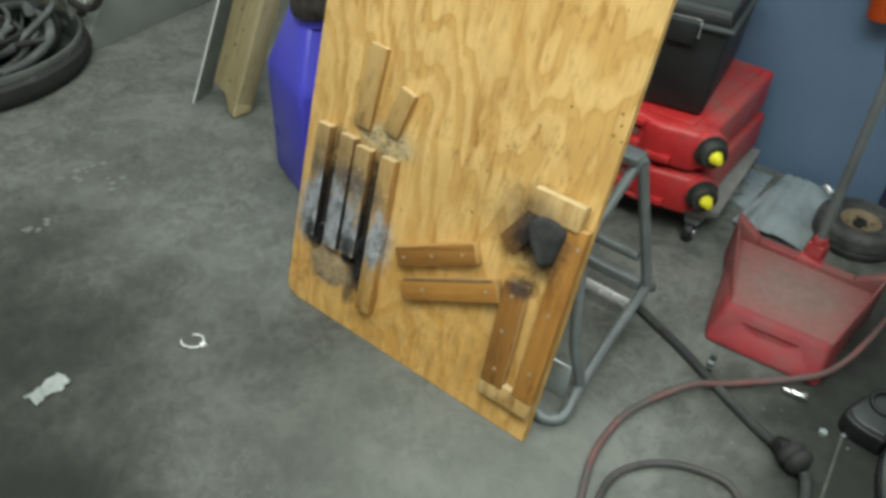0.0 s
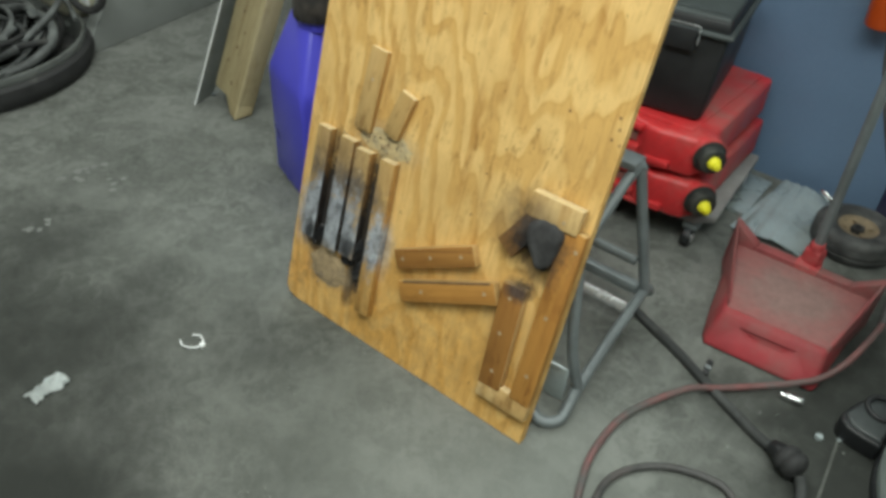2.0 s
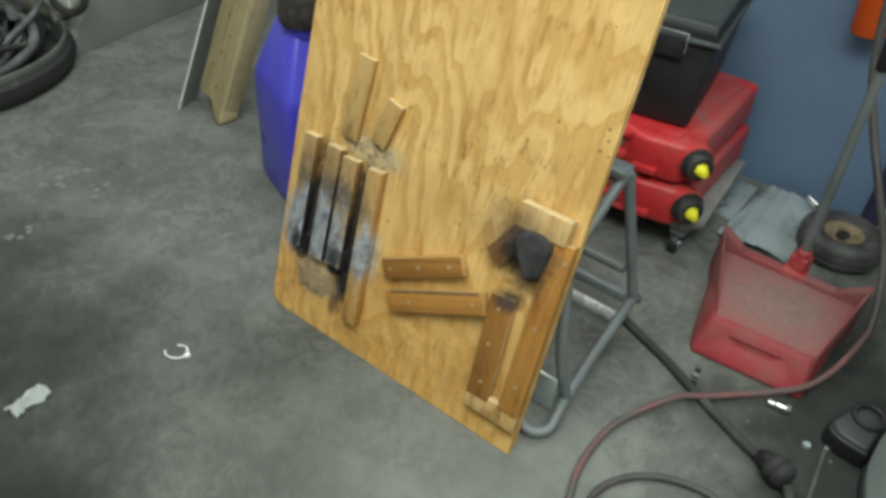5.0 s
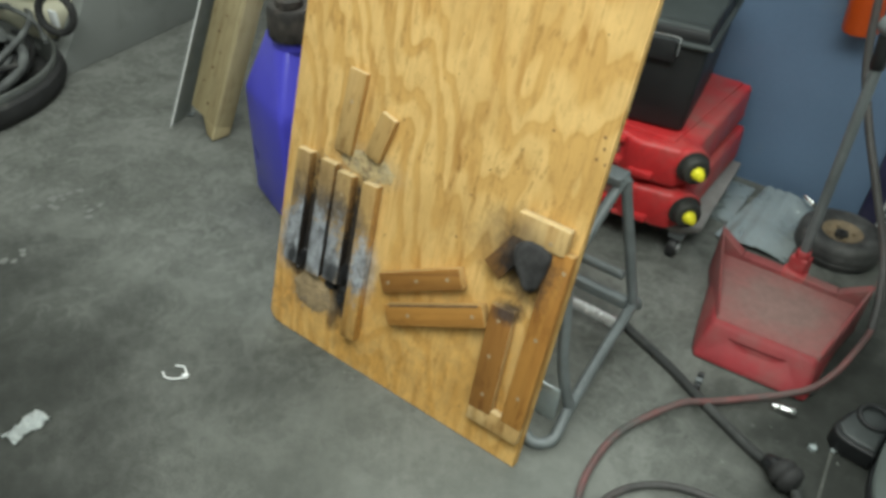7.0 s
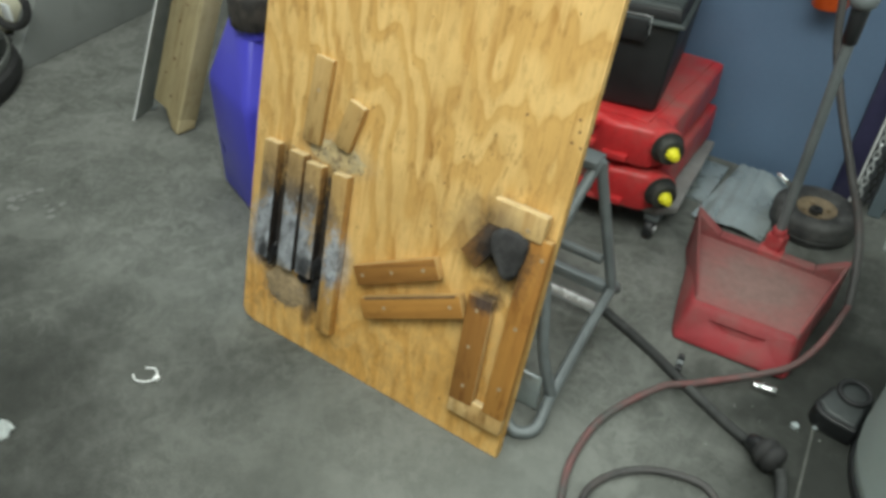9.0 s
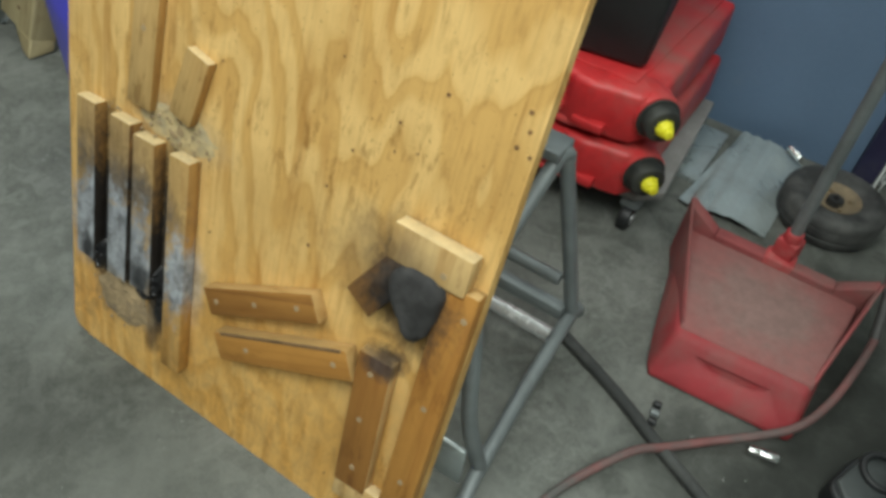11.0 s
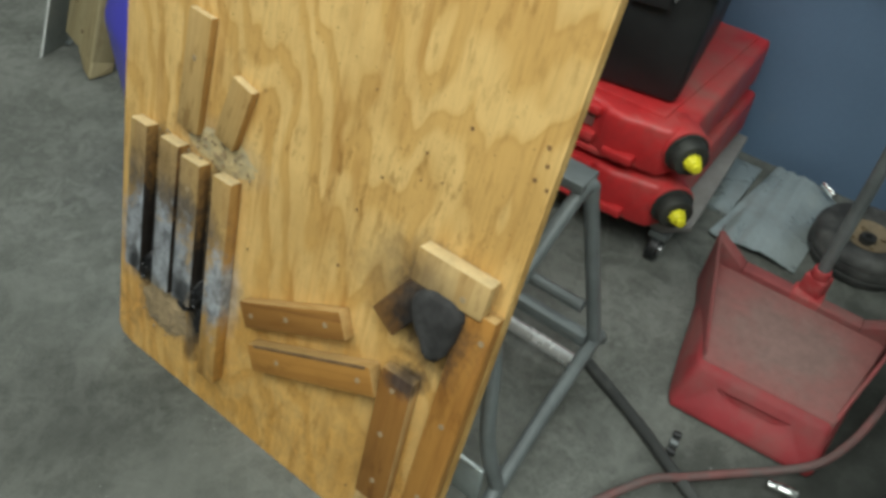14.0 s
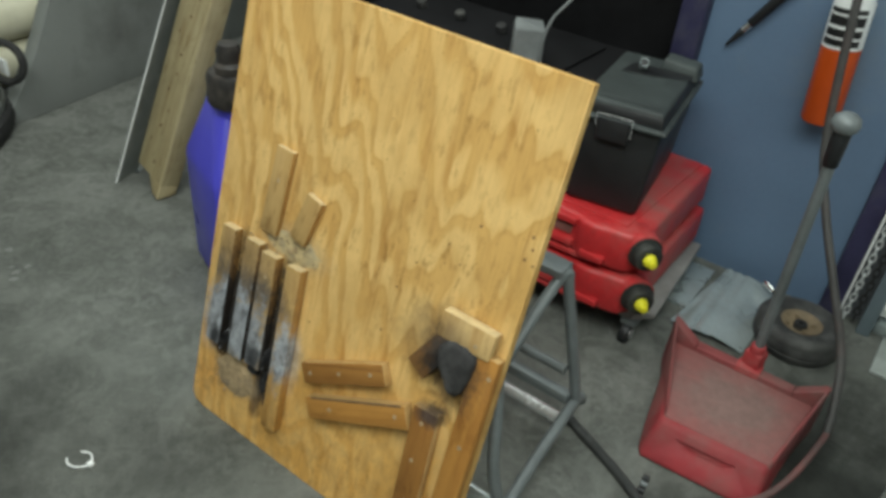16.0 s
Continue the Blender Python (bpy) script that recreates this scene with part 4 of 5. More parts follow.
sheet = thing("sheet_metal", "bent piece of galvanised sheet metal lying on the floor", "sheet metal")
t = 0.002
bm = bmesh.new()
ca, cb, cc, cd = Vector((-0.229, 1.797, 0.012)), Vector((-0.112, 1.803, 0.020)), Vector((-0.115, 2.085, 0.030)), Vector((-0.195, 2.098, 0.020))
rows = []
for a in range(19):
    u = a / 18
    rows.append([])
    for b in range(13):
        v = b / 12
        p = ca.lerp(cb, u).lerp(cd.lerp(cc, u), v)
        fold = abs((u * 3.2 + v * 0.7) % 1.0 - 0.5)
        p.z += (0.012 * fold + 0.005 * noise.noise(Vector((u * 4, v * 3, 2)))) * min(1, 6 * (1 - u))
        rows[-1].append(bm.verts.new(p))
for a in range(18):
    for b in range(12):
        bm.faces.new((rows[a][b], rows[a + 1][b], rows[a + 1][b + 1], rows[a][b + 1]))
bmesh.ops.recalc_face_normals(bm, faces=bm.faces)
bmesh.ops.solidify(bm, geom=bm.faces[:], thickness=0.0015)
part("flat", bm, SHEET, sheet, "creased flat face")
part("flange", bm_hull([(-0.112, 1.803, 0.02), (-0.115, 2.085, 0.03), (-0.052, 2.08, 0.006), (-0.055, 1.812, 0.002), (-0.112, 1.803, 0.022), (-0.115, 2.085, 0.032), (-0.052, 2.08, 0.008), (-0.055, 1.812, 0.004)]), SHEET, sheet)
single("scrap_tube", bm_cyl((-0.095, 2.075, 0.045), (-0.065, 2.055, 0.04), 0.008, seg=14, bevel=0.001), CHROME, "short chrome tube end on the sheet metal", "tube")
single("scrap_plate", bm_box(-0.285, 1.88, 0.0, -0.22, 2.08, 0.012, 0.002), SHEET, "grey scrap steel plate on the floor by the wall", "scrap")

# ---- tubular stand behind the board ----
stand = thing("work_stand", "grey tubular steel folding stand behind the board", "stand")
T, M = (-0.316, 1.320, 0.376), (-0.247, 1.322, 0.104)
part("leg", bm_tube([(-0.34, 1.10, 0.20), (-0.324, 1.29, 0.36), T, (-0.309, 1.321, 0.345), (-0.262, 1.322, 0.165), M], 0.0108, 12, 6), STEEL, stand)
part("leg", bm_tube([(-0.245, 1.350, 0.085), M, (-0.243, 1.18, 0.070), (-0.236, 1.05, 0.035), (-0.232, 0.995, 0.014), (-0.262, 0.970, 0.014), (-0.295, 0.985, 0.03)], 0.0108, 12, 6), STEEL, stand)
part("leg", bm_tube([(-0.237, 1.06, 0.04), (-0.262, 1.05, 0.15), (-0.29, 1.08, 0.27), (-0.33, 1.12, 0.36)], 0.0105, 12, 6), STEEL, stand)
part("crossbar", bm_tube([(-0.272, 1.300, 0.184), (-0.80, 1.300, 0.184)], 0.010, 14, 2), STEEL, stand)
part("crossbar", bm_box(-0.80, 1.300, 0.100, -0.256, 1.322, 0.124, 0.005), STEEL, stand)
part("crossbar", bm_tube([(-0.262, 1.31, 0.050), (-0.80, 1.31, 0.050)], 0.0125, 16, 2), BARE, stand, "bare bright steel crossbar")
part("foot_plate", bm_box(-0.31, 1.035, 0.012, -0.252, 1.042, 0.095, 0.002), SHEET, stand)
part("top_plate", bm_box(-0.80, 1.29, 0.375, -0.315, 1.335, 0.392, 0.003), STEEL, stand)
for x in (-0.78,):
    part("leg", bm_tube([(x, 1.325, 0.385), (x, 1.30, 0.115), (x, 1.02, 0.014)], 0.0108, 12, 3), STEEL, stand)

# ---- hoses and cord ----
hose = thing("air_hose", "worn red and grey air hose looping over the floor", "hose")
part("hanging_run", bm_tube([(-0.165, 2.08, 1.5), (-0.14, 1.99, 0.95), (-0.115, 1.95, 0.75), (-0.073, 1.93, 0.50), (-0.02, 1.89, 0.38), (0.052, 1.82, 0.27), (0.122, 1.76, 0.16), (0.152, 1.69, 0.095), (0.165, 1.63, 0.052)], 0.0088, 12, 8), HOSEGREY, hose, "dark grey hanging run")
part("floor_run", bm_tube([(0.165, 1.63, 0.052), (0.155, 1.557, 0.048), (0.137, 1.470, 0.040), (0.108, 1.400, 0.034), (0.060, 1.352, 0.024), (0.015, 1.316, 0.014), (-0.038, 1.264, 0.014), (-0.083, 1.212, 0.022), (-0.140, 1.103, 0.01), (-0.151, 1.010, 0.008), (-0.138, 0.925, 0.008), (-0.09, 0.83, 0.008), (0.04, 0.75, 0.008)], 0.0066, 12, 8), HOSERED, hose, "scuffed red floor run")
part("loop", bm_tube([(0.04, 0.75, 0.008), (0.0, 0.74, 0.02), (-0.07, 0.81, 0.024), (-0.100, 0.920, 0.010), (-0.083, 0.985, 0.008), (-0.035, 1.035, 0.008), (0.03, 1.061, 0.008), (0.075, 1.056, 0.008), (0.12, 1.0, 0.008), (0.14, 0.9, 0.008)], 0.0066, 12, 8), HOSEGREY, hose, "grey second loop")
cord = thing("power_cord", "heavy dark power cord with a black connector on the floor", "power cord")
part("cable", bm_tube([(-0.27, 1.362, 0.012), (-0.238, 1.350, 0.009), (-0.137, 1.307, 0.009), (-0.057, 1.266, 0.009), (0.047, 1.216, 0.009), (0.106, 1.192, 0.012)], 0.0094, 12, 6), CORD, cord)
plug = part("connector", bm_lathe([(0.0, 0.0), (0.014, 0.0), (0.023, 0.006), (0.027, 0.015), (0.026, 0.021), (0.023, 0.024), (0.026, 0.027), (0.027, 0.034), (0.023, 0.042), (0.013, 0.047), (0.0, 0.047)], 24, m=Matrix.Translation((0.112, 1.183, 0.031)) @ Vector((0.88, -0.48, 0.0)).to_track_quat("Z", "Y").to_matrix().to_4x4()), RUBBER, cord)
part("strain_relief", bm_cyl((0.094, 1.193, 0.022), (0.118, 1.180, 0.028), 0.013, 0.02, 16, 0.002), BLACK, plug)
part("cable", bm_tube([(0.155, 1.158, 0.024), (0.168, 1.138, 0.012), (0.178, 1.09, 0.009), (0.18, 1.03, 0.009), (0.21, 0.96, 0.009)], 0.0094, 12, 6), CORD, cord)

# ---- lower right corner ----
can = thing("canister", "low black plastic canister with a ring handle", "canister")
part("body", bm_prism([(0.168, 1.338), (0.172, 1.321), (0.184, 1.310), (0.205, 1.304), (0.249, 1.300), (0.2505, 1.33), (0.261, 1.395), (0.258, 1.422), (0.240, 1.436), (0.213, 1.424), (0.186, 1.392)], 0.0, 0.040, 0.006, 3, 0.97), BLACK, can)
part("shoulder", bm_prism([(0.175, 1.340), (0.188, 1.319), (0.208, 1.313), (0.244, 1.310), (0.254, 1.392), (0.250, 1.414), (0.238, 1.424), (0.216, 1.414), (0.192, 1.386)], 0.038, 0.045, 0.003, 2, 0.94), DUSTBLACK, can)
part("ring", bm_ring((0.226, 1.387, 0.050), (0.02, -0.10, 1), 0.0265, 0.0052), BLACK, can)
part("cap", bm_cyl((0.226, 1.387, 0.042), (0.226, 1.387, 0.0490), 0.025, seg=24, bevel=0.002), DUSTBLACK, can)
drum = thing("drum", "smooth pale grey plastic drum, black ring for shade at its base", "drum", at=(0.5400, 1.3037, 0))
# black ring stands in for the contact shade round the base
part("base_shade_ring", bm_lathe([(0.272, 0.0), (0.2885, 0.0), (0.2895, 0.006), (0.2885, 0.016), (0.272, 0.016)], 56), BLACK, drum)
# upper drum is unseen; its assumed height shades the floor beside it
part("shell", bm_lathe([(0.0, 0.004), (0.27, 0.004), (0.284, 0.018), (0.288, 0.05), (0.288, 0.29), (0.2925, 0.30), (0.288, 0.31), (0.288, 0.57), (0.2925, 0.58), (0.288, 0.59), (0.286, 0.85), (0.27, 0.865), (0.0, 0.865)], 56), DRUM, drum)
part("lid", bm_lathe([(0.0, 0.866), (0.285, 0.866), (0.29, 0.873), (0.285, 0.885), (0.26, 0.882), (0.0, 0.88)], 56), DRUM, drum)

# ---- left side: jug, lumber, metal track ----
jug = thing("jug", "violet-blue plastic fluid jug with sloped shoulders and black cap", "jug", at=(-1.064, 1.150, 0), turn=(0, 0, -21))
part("body", bm_hull([(-0.222, 0.0, 0.002), (0.0, 0.0, 0.002), (0.0, 0.25, 0.002), (-0.222, 0.25, 0.002), (-0.216, 0.0, 0.30), (0.0, 0.0, 0.30), (0.0, 0.25, 0.30), (-0.216, 0.25, 0.30), (-0.148, 0.062, 0.488), (-0.07, 0.062, 0.450), (-0.07, 0.19, 0.450), (-0.148, 0.19, 0.488)], 0.012, 3), JUGBLUE, jug)
part("neck", bm_cyl((-0.090, 0.090, 0.43), (-0.090, 0.090, 0.466), 0.044, seg=24), JUGBLUE, jug)
bm = bm_lathe([(0.0, 0.455), (0.052, 0.455), (0.056, 0.462), (0.055, 0.515), (0.050, 0.526), (0.034, 0.532), (0.0, 0.534)], 40, m=Matrix.Translation((-0.090, 0.090, -0.004)))
for v in bm.verts:
    d = Vector((v.co.x + 0.090, v.co.y - 0.090, 0))
    if d.length > 0.05:
        v.co += d * (0.03 if int(round(math.atan2(d.y, d.x) * 20 / math.pi)) % 2 else -0.02)
cap = part("cap", bm, CAPBLACK, jug, "ribbed dusty black cap")
part("spout", bm_lathe([(0.0, 0.53), (0.030, 0.53), (0.031, 0.545), (0.024, 0.552), (0.026, 0.575), (0.021, 0.590), (0.0, 0.592)], 24, m=Matrix.Translation((-0.078, 0.080, -0.004))), CAPBLACK, cap)

stud = thing("lumber", "weathered two-by-six plank leaning upright with nail holes", "lumber", at=(-1.537, 1.307, 0.002))
stud.matrix_world = Matrix(((0.9735, 0.1614, 0.1619, -1.537), (-0.2056, 0.9276, 0.3119, 1.307), (-0.0998, -0.3370, 0.9362, 0.018), (0, 0, 0, 1)))
wood("plank", bm_box(-0.142, 0, 0.030, 0, 0.055, 1.5, 0.003, 2), STUDWOOD, stud)
wood("plank_end", bm_hull([(-0.075, 0.001, 0.0305), (0, 0.001, 0.0305), (-0.075, 0.054, 0.0305), (0, 0.054, 0.0305), (-0.036, 0.003, -0.010), (-0.001, 0.002, -0.015), (-0.036, 0.05, 0.008), (-0.001, 0.053, 0.005)], 0.002, 1), STUDWOOD, stud, label="splintered lower end")
for k in range(13):
    p = Vector(((-0.062, -0.096, -0.070)[k % 3] + 0.010 * math.sin(k * 5.1), 0, 0.075 + k * 0.052))
    part("nail_hole", bm_cyl(p + Vector((0, 0.003, 0)), p - Vector((0, 0.0006, 0)), 0.0050 - 0.0014 * (k % 2), seg=9), DARKBROWN, stud)
lean = Vector((0.169, 0.324, 0.931)).normalized() * 1.45
foot, across = Vector((-1.703, 1.287, 0.002)), Vector((-0.020, 0.080, 0.0))
face = across.cross(lean).normalized()
track = thing("metal_track", "thin bent metal track with bright edge leaning beside lumber", "metal track")
part("web", bm_hull([foot + across * k + lean * z + face * t for k in (0.03, 1) for z in (0, 1) for t in (-0.0012, 0.0012)]), TRACKGREY, track, "dull dark grey face")
part("flange", bm_hull([foot + across * k + lean * z + face * t for k in (-0.01, 0.028) for z in (0, 1) for t in (-0.002, 0.002)]), WHITE, track, "bright bare metal edge")
part("lip", bm_tube([foot + across + Vector((0, 0, 0.003)), foot + across + lean], 0.0035, 10, 2, straight=True), STEEL, track)
q = foot + across + Vector((0, 0, 0.004))
part("curl", bm_tube([q, q + Vector((0.012, -0.008, 0.0)), q + Vector((0.024, -0.006, 0.006)), q + Vector((0.026, 0.004, 0.014))], 0.0035, 10, 5), STEEL, track, "torn curled corner")

# ---- far left: grey panel, cable tub, cushions ----
bm = bm_prism([(-0.10, 0), (1.36, 0), (1.36, 1.3), (0.72, 1.3), (0.152, 0.346), (0.058, 0.191)], -0.05, 0, 0.004)
bmesh.ops.transform(bm, matrix=Matrix(((0, 0, 1, 0), (1, 0, 0, 0), (0, 1, 0, 0), (0, 0, 0, 1))), verts=bm.verts)
bmesh.ops.recalc_face_normals(bm, faces=bm.faces)
panel = thing("grey_panel", "dark grey smudged panel standing on the floor", "panel", at=(-2.235, 1.34, 0), turn=(0, 0, 8.6))
part("sheet", bm, GREYWALL, panel)
part("sloped_edge", bm_hull([(t, y + d, z) for t in (-0.0515, 0.0012) for y, z in ((0.153, 0.348), (0.712, 1.288)) for d in (-0.001, 0.006)]), TRACKGREY, panel, "worn sloping edge")
tub = thing("cable_tub", "round plastic tub of coiled cables, lower wall blackened as shade", "tub", at=(-2.41, 0.95, 0))
# the tub's lower outer wall, drawn black for the shade under its curve
part("tyre", bm_lathe([(0.335, 0.02), (0.345, 0.0), (0.365, 0.002), (0.380, 0.02), (0.385, 0.04), (0.382, 0.065), (0.372, 0.075), (0.358, 0.073), (0.350, 0.055)], 48), RUBBER, tub)
part("inner_wall", bm_lathe([(0.336, 0.012), (0.343, 0.05), (0.352, 0.085), (0.360, 0.098), (0.366, 0.097), (0.369, 0.088), (0.366, 0.074)], 48), TUBGREY, tub, "scuffed grey inner wall")
part("handle", bm_ring((0.215, 0.335, 0.215), (0.5, -1, 0.2), 0.058, 0.012), RUBBER, tub, "black loop handle")
part("tag", bm_box(0.165, 0.335, 0.165, 0.205, 0.345, 0.215, 0.003), WHITE, tub, "white tag")
part("floor_disc", bm_cyl((0, 0, 0.004), (0, 0, 0.02), 0.34, seg=32), RUBBER, tub)
random.seed(7)
for k in range(34):
    pts = []
    r0, ph, cx, cy, zz = random.uniform(0.12, 0.31), random.uniform(0, 6), random.uniform(-0.08, 0.08), random.uniform(-0.08, 0.08), 0.03 + 0.004 * k
    turns, wob = random.uniform(3.5, 6.1), random.uniform(0.1, 0.35)
    for i in range(13):
        a = ph + turns * i / 12
        r = min(0.345 - math.hypot(cx, cy), r0) * (1 + wob * math.sin(2.3 * a + k) * 0.4)
        pts.append((-2.41 + cx + r * math.cos(a), 0.95 + cy + r * math.sin(a), zz + 0.03 * math.sin(1.7 * a + k * 1.9) * (0.4 + 0.6 * (zz > 0.06))))
    single("coiled_cable", bm_tube(pts, random.choice((0.006, 0.008, 0.010, 0.015)), 10, 5), (DUSTCABLE, RUBBER, DUSTCABLE)[k % 3], "dusty grey tangled cable coiled in the tub", "cable", group="coiled cables")
for k in range(2):
    bm = bm_hull([(x, y, z) for x in (-0.28, 0.28) for y in (-0.16, 0.16) for z in (0.0, 0.14)], 0.06, 4)
    single("cushion", bm, CREAM, "soft cream vinyl cushion roll", "cushion", group="cushions", m=pose(-2.62, 1.44, 0.06 + 0.141 * k))
single("cushion_box", bm_box(-2.88, 1.29, 0, -2.36, 1.59, 0.06, 0.01), GREYWALL, "low dark box under the cushions", "box")

# ---- on the blue wall ----
spray = thing("spray_can", "orange and white pressurised can hanging on the wall", "can", at=(-0.121, 2.088, 0.483), turn=(0, -4, 0))
part("body", bm_lathe([(0.0, 0.0), (0.036, 0.0), (0.040, 0.006), (0.040, 0.168), (0.0, 0.168)], 32), ORANGE, spray)
part("label", bm_lathe([(0.0, 0.169), (0.0405, 0.169), (0.0405, 0.26), (0.036, 0.275), (0.02, 0.285), (0.0, 0.285)], 32), WHITE, spray)
for k, (z, h) in enumerate(((0.176, 0.014), (0.195, 0.016), (0.218, 0.02), (0.243, 0.01))):
    bm = bm_lathe([(0.0409, z), (0.0412, z), (0.0412, z + h), (0.0409, z + h)], 32)
    bmesh.ops.delete(bm, geom=[v for v in bm.verts if v.co.y > 0.012 or abs(v.co.x) > 0.036], context="VERTS")
    part("print_bar", bm, BLACK, spray)
part("nozzle", bm_cyl((0, 0, 0.283), (0, 0, 0.32), 0.012, seg=16, bevel=0.002), YELLOW, spray)
driver = thing("screwdriver", "dark screwdriver with a bright ferrule clipped to the wall", "screwdriver", at=(-0.347, 2.115, 0.622), turn=(0, 33, 0))
part("handle", bm_cyl((0, 0, 0.02), (0, 0, 0.16), 0.011, 0.013, 14, 0.003), BLACK, driver)
part("blade", bm_cyl((0, 0, -0.052), (0, 0, 0.001), 0.0035, 0.0085, 12, 0.001), BLACK, driver)
part("ferrule", bm_cyl((0, 0, 0.0), (0, 0, 0.022), 0.009, seg=14), CHROME, driver)
chain = thing("chain", "steel door chain hanging beside the roll-up door track", "chain", at=NORTH.translation)
for s, x in ((0, 0.124), (1, 0.146)):
    for k in range(62):
        z = 0.02 + k * 0.0195 + 0.006 * s
        bm = bm_tube([(x + dx * (1 if k % 2 else 0.15), 2.082 + dx * (0.15 if k % 2 else 1), z + dz) for dx, dz in ((0, 0.013), (0.0055, 0.008), (0.0055, -0.008), (0, -0.013), (-0.0055, -0.008), (-0.0055, 0.008), (0, 0.013))], 0.002, 5, 2)
        part("link", bm, ZINC if s == 0 else RUBBER, chain)
single("jamb_edge", bm_box(0.108, 2.07, 0, 0.113, 2.1, 2.75), WHITE, "chipped white door jamb edge", "trim", "structure", m=NORTH)
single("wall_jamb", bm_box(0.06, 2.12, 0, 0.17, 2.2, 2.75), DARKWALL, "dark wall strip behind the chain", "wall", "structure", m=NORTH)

# ---- dark recess behind the board ----
rack = thing("equipment_case", "black equipment case with scuffed dark panel", "case", at=(-0.95, 1.95, 0))
part("body", bm_box(-0.35, -0.2, 0.0, 0.40, 0.18, 0.50, 0.02, 2), CASE, rack)
part("panel", bm_box(-0.30, -0.15, 0.50, 0.30, 0.12, 0.508, 0.003), CASE, rack)
for k in range(3):
    part("knob", bm_cyl((-0.2 + 0.13 * k, 0.0, 0.505), (-0.2 + 0.13 * k, -0.01, 0.53), 0.014, seg=16, bevel=0.002), RUBBER, rack)
# added black block with door panels; it fills the recess with dark
tall = thing("recess_black_fill", "black block added to darken the recess", "cabinet", at=(-0.95, 2.45, 0))
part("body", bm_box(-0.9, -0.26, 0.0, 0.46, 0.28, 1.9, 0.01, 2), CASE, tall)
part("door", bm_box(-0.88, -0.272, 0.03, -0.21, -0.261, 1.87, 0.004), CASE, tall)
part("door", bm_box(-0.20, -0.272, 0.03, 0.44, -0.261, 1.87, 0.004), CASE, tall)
box = thing("carton", "small grey carton standing on the equipment case", "box", at=(-0.735, 1.81, 0.5085), turn=(0, 0, 35))
part("body", bm_hull([(-0.036, -0.033, 0), (0.036, -0.033, 0), (0.036, 0.033, 0), (-0.036, 0.033, 0), (-0.034, -0.031, 0.088), (0.034, -0.031, 0.088), (0.034, 0.031, 0.088), (-0.034, 0.031, 0.088)], 0.002, 1), CARTON, box)
part("flap", bm_hull([(-0.034, -0.031, 0.0885), (0.034, -0.031, 0.0885), (0.034, 0.031, 0.0885), (-0.034, 0.031, 0.0885), (-0.03, 0.026, 0.099), (0.03, 0.026, 0.096)], 0.001, 1), CARTON, box)
single("loose_cable", bm_tube([(-0.69, 1.80, 0.514), (-0.688, 1.79, 0.56), (-0.675, 1.80, 0.63), (-0.63, 1.84, 0.72), (-0.60, 1.95, 0.95)], 0.0035, 8, 6), CARTON, "thin grey cable running up behind the carton", "cable")

# ---- paint smears and flecks on the concrete ----
random.seed(11)
bm = bmesh.new()


def fleck(x, y, r):
    k = random.randint(6, 9)
    ring = [bm.verts.new((x + r * random.uniform(0.45, 1.15) * math.cos(6.2832 * i / k), y + r * random.uniform(0.45, 1.15) * math.sin(6.2832 * i / k), 0.0006 + 0.00004 * (len(bm.faces) % 40))) for i in range(k)]
    bm.faces.new(ring)


for x, y, spread, n, r in ((-0.617, 0.881, 0.022, 22, 0.0018), (-1.622, 0.871, 0.03, 12, 0.012), (-1.50, 0.903, 0.018, 5, 0.010), (-1.478, 0.684, 0.02, 5, 0.012), (-1.24, 1.148, 0.012, 4, 0.006), (-0.5, 0.80, 0.18, 16, 0.0022), (-0.35, 0.62, 0.1, 10, 0.002), (-0.05, 1.15, 0.12, 10, 0.0025), (0.15, 1.3, 0.08, 8, 0.0025)):
    for _ in range(n):
        fleck(random.gauss(x, spread), random.gauss(y, spread), r * random.uniform(0.5, 1.3))
single("paint_flecks", bm, FLECK, "pale paint flecks and smears on the concrete", "flecks", "stuff")
bm = bm_hull([(x + dx, y, z) for x, y in ((0.1855, 1.304), (0.198, 1.12)) for dx in (-0.0025, 0.0025) for z in (-0.002, 0.0010)])
single("floor_joint", bm, FLECK2, "pale filled joint in the concrete floor", "joint", "structure")

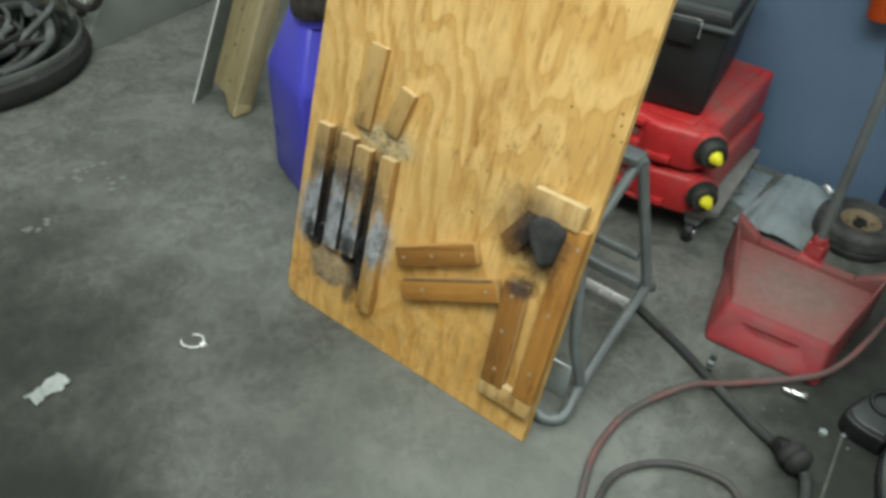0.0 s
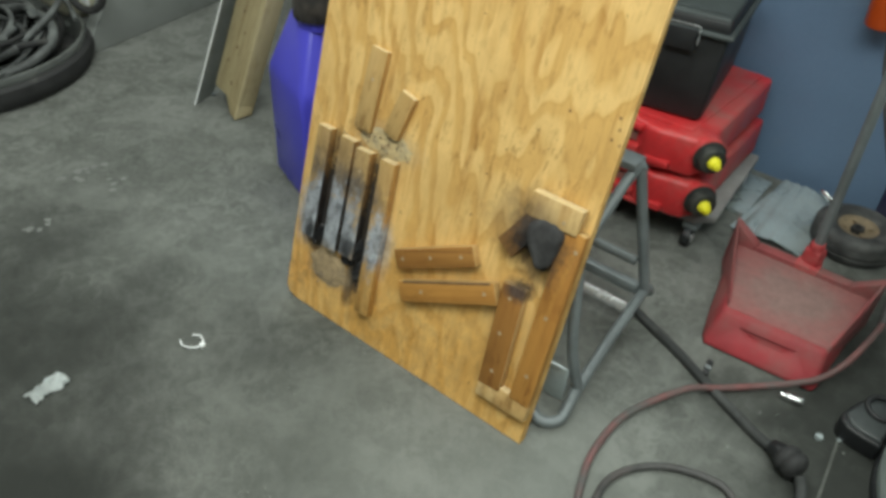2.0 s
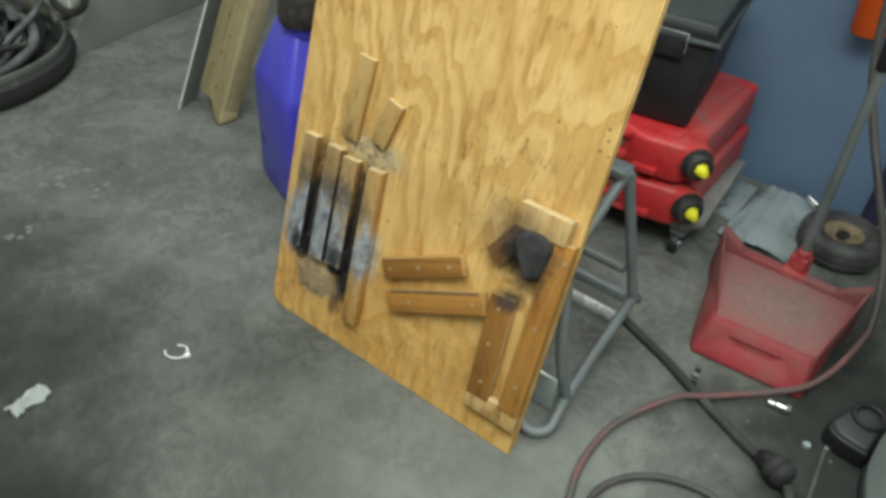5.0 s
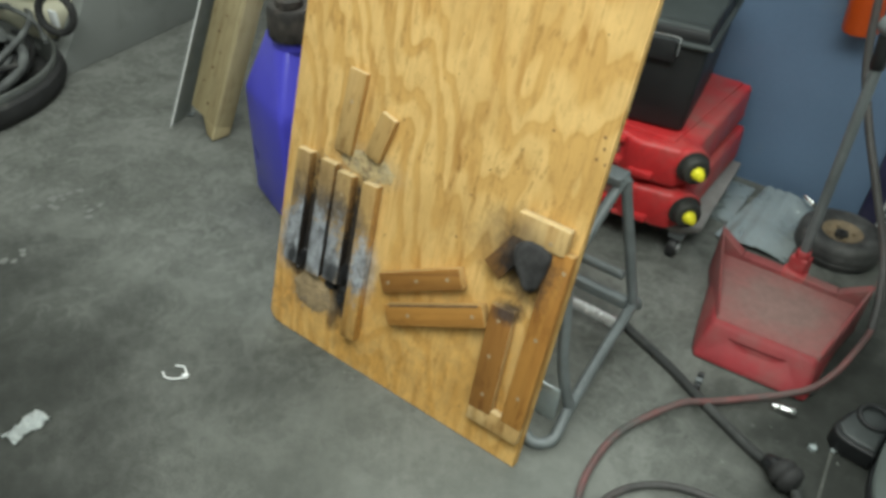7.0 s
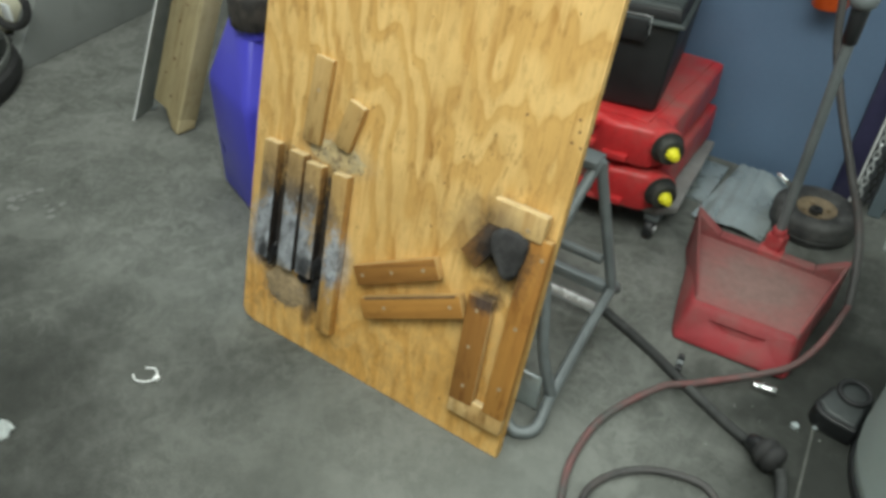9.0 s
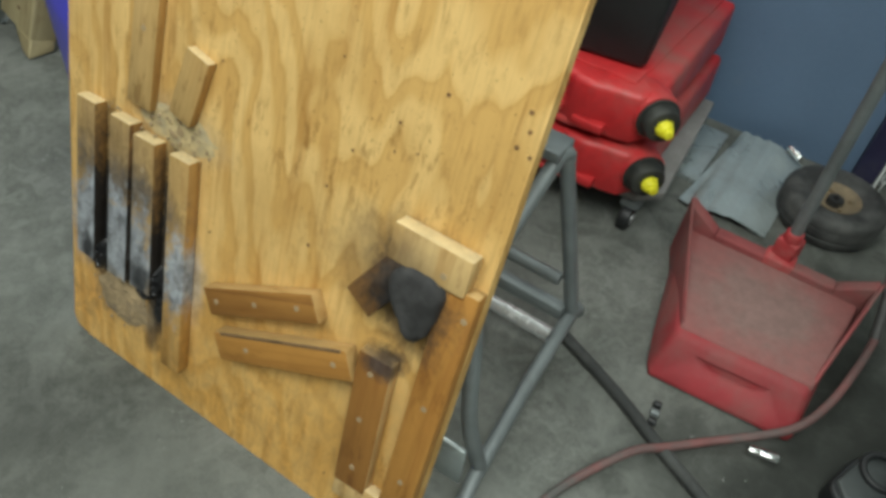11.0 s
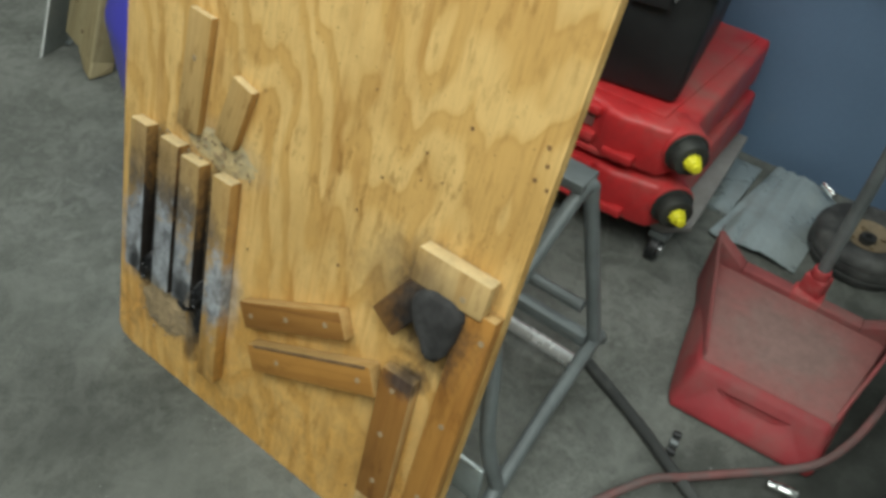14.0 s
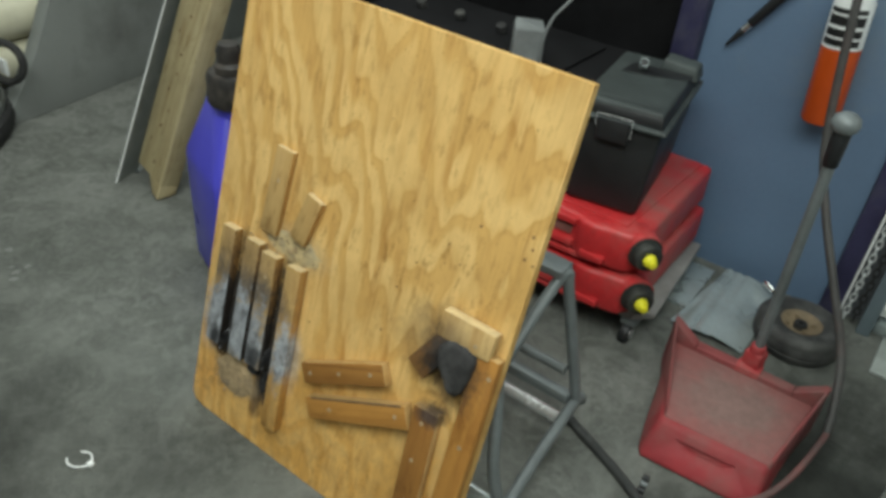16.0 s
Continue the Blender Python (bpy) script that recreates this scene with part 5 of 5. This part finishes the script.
# ---- litter on the floor ----
bm = bmesh.new()
n, rows = 16, []
for a in range(n + 1):
    u = 2 * a / n - 1
    row = []
    for b in range(n + 1):
        v = 2 * b / n - 1
        pinch = 0.45 + 0.55 * abs(u + 0.35) ** 0.8 if u < 0.2 else 0.85
        p = Vector((u * 1.7, v * 1.9, 3.3))
        z = 0.011 * (1 - 0.6 * v * v) * (0.6 + abs(noise.noise(p))) + 0.008 * noise.noise(p * 2.6)
        row.append(bm.verts.new((0.036 * u + 0.004 * noise.noise(p * 1.3), 0.024 * v * pinch + 0.004 * noise.noise(p * 2.0), max(0.0006, z))))
    rows.append(row)
for a in range(n):
    for b in range(n):
        bm.faces.new((rows[a][b], rows[a + 1][b], rows[a + 1][b + 1], rows[a][b + 1]))
bmesh.ops.solidify(bm, geom=bm.faces[:], thickness=0.0008)
single("paper_scrap", bm, PAPER, "crumpled white paper scrap on the concrete", "paper", m=pose(-1.001, 0.432, 0.0, 0, 0, 97))
tie = [(-0.922, 0.667, 0.003), (-0.907, 0.661, 0.004), (-0.889, 0.668, 0.004), (-0.878, 0.687, 0.004), (-0.898, 0.700, 0.004), (-0.915, 0.692, 0.004)]
zt = thing("cable_tie", "curled white plastic cable tie on the floor", "cable tie")
part("strap", bm_tube(tie, 0.0017, 8, 6), WHITE, zt)
part("head", bm_box(-0.883, 0.682, 0.0005, -0.873, 0.692, 0.008, 0.001), WHITE, zt)
sock = thing("socket", "bright chrome deep socket lying on the floor", "socket", at=(0.083, 1.343, 0.009), turn=(0, 0, 192))
part("barrel", bm_cyl((-0.021, 0, 0), (0.006, 0, 0), 0.0085, seg=20, bevel=0.001), CHROME, sock)
part("drive_end", bm_cyl((0.006, 0, 0), (0.021, 0, 0), 0.0075, seg=20, bevel=0.001), CHROME, sock)
for k in range(3):
    single("small_socket", bm_cyl((-0.006, 0, 0.006), (0.006, 0, 0.006), 0.006, seg=16, bevel=0.001), BLACK if k != 1 else STEEL, "small dark socket lying in a row on the floor", "socket", group="row of small sockets", m=pose(-0.0735 - 0.0022 * k, 1.2965 + 0.0165 * k, 0, 0, 0, 8))
nut = single("nut", bm_cyl((0, 0, 0), (0, 0, 0.006), 0.008, seg=6), SHEET, "small steel nut on the floor", "nut", m=pose(0.155, 1.290, 0))
copy_thing(nut, pose(0.187, 1.309, 0, 0, 0, 20)).scale = (0.6, 0.6, 0.6)
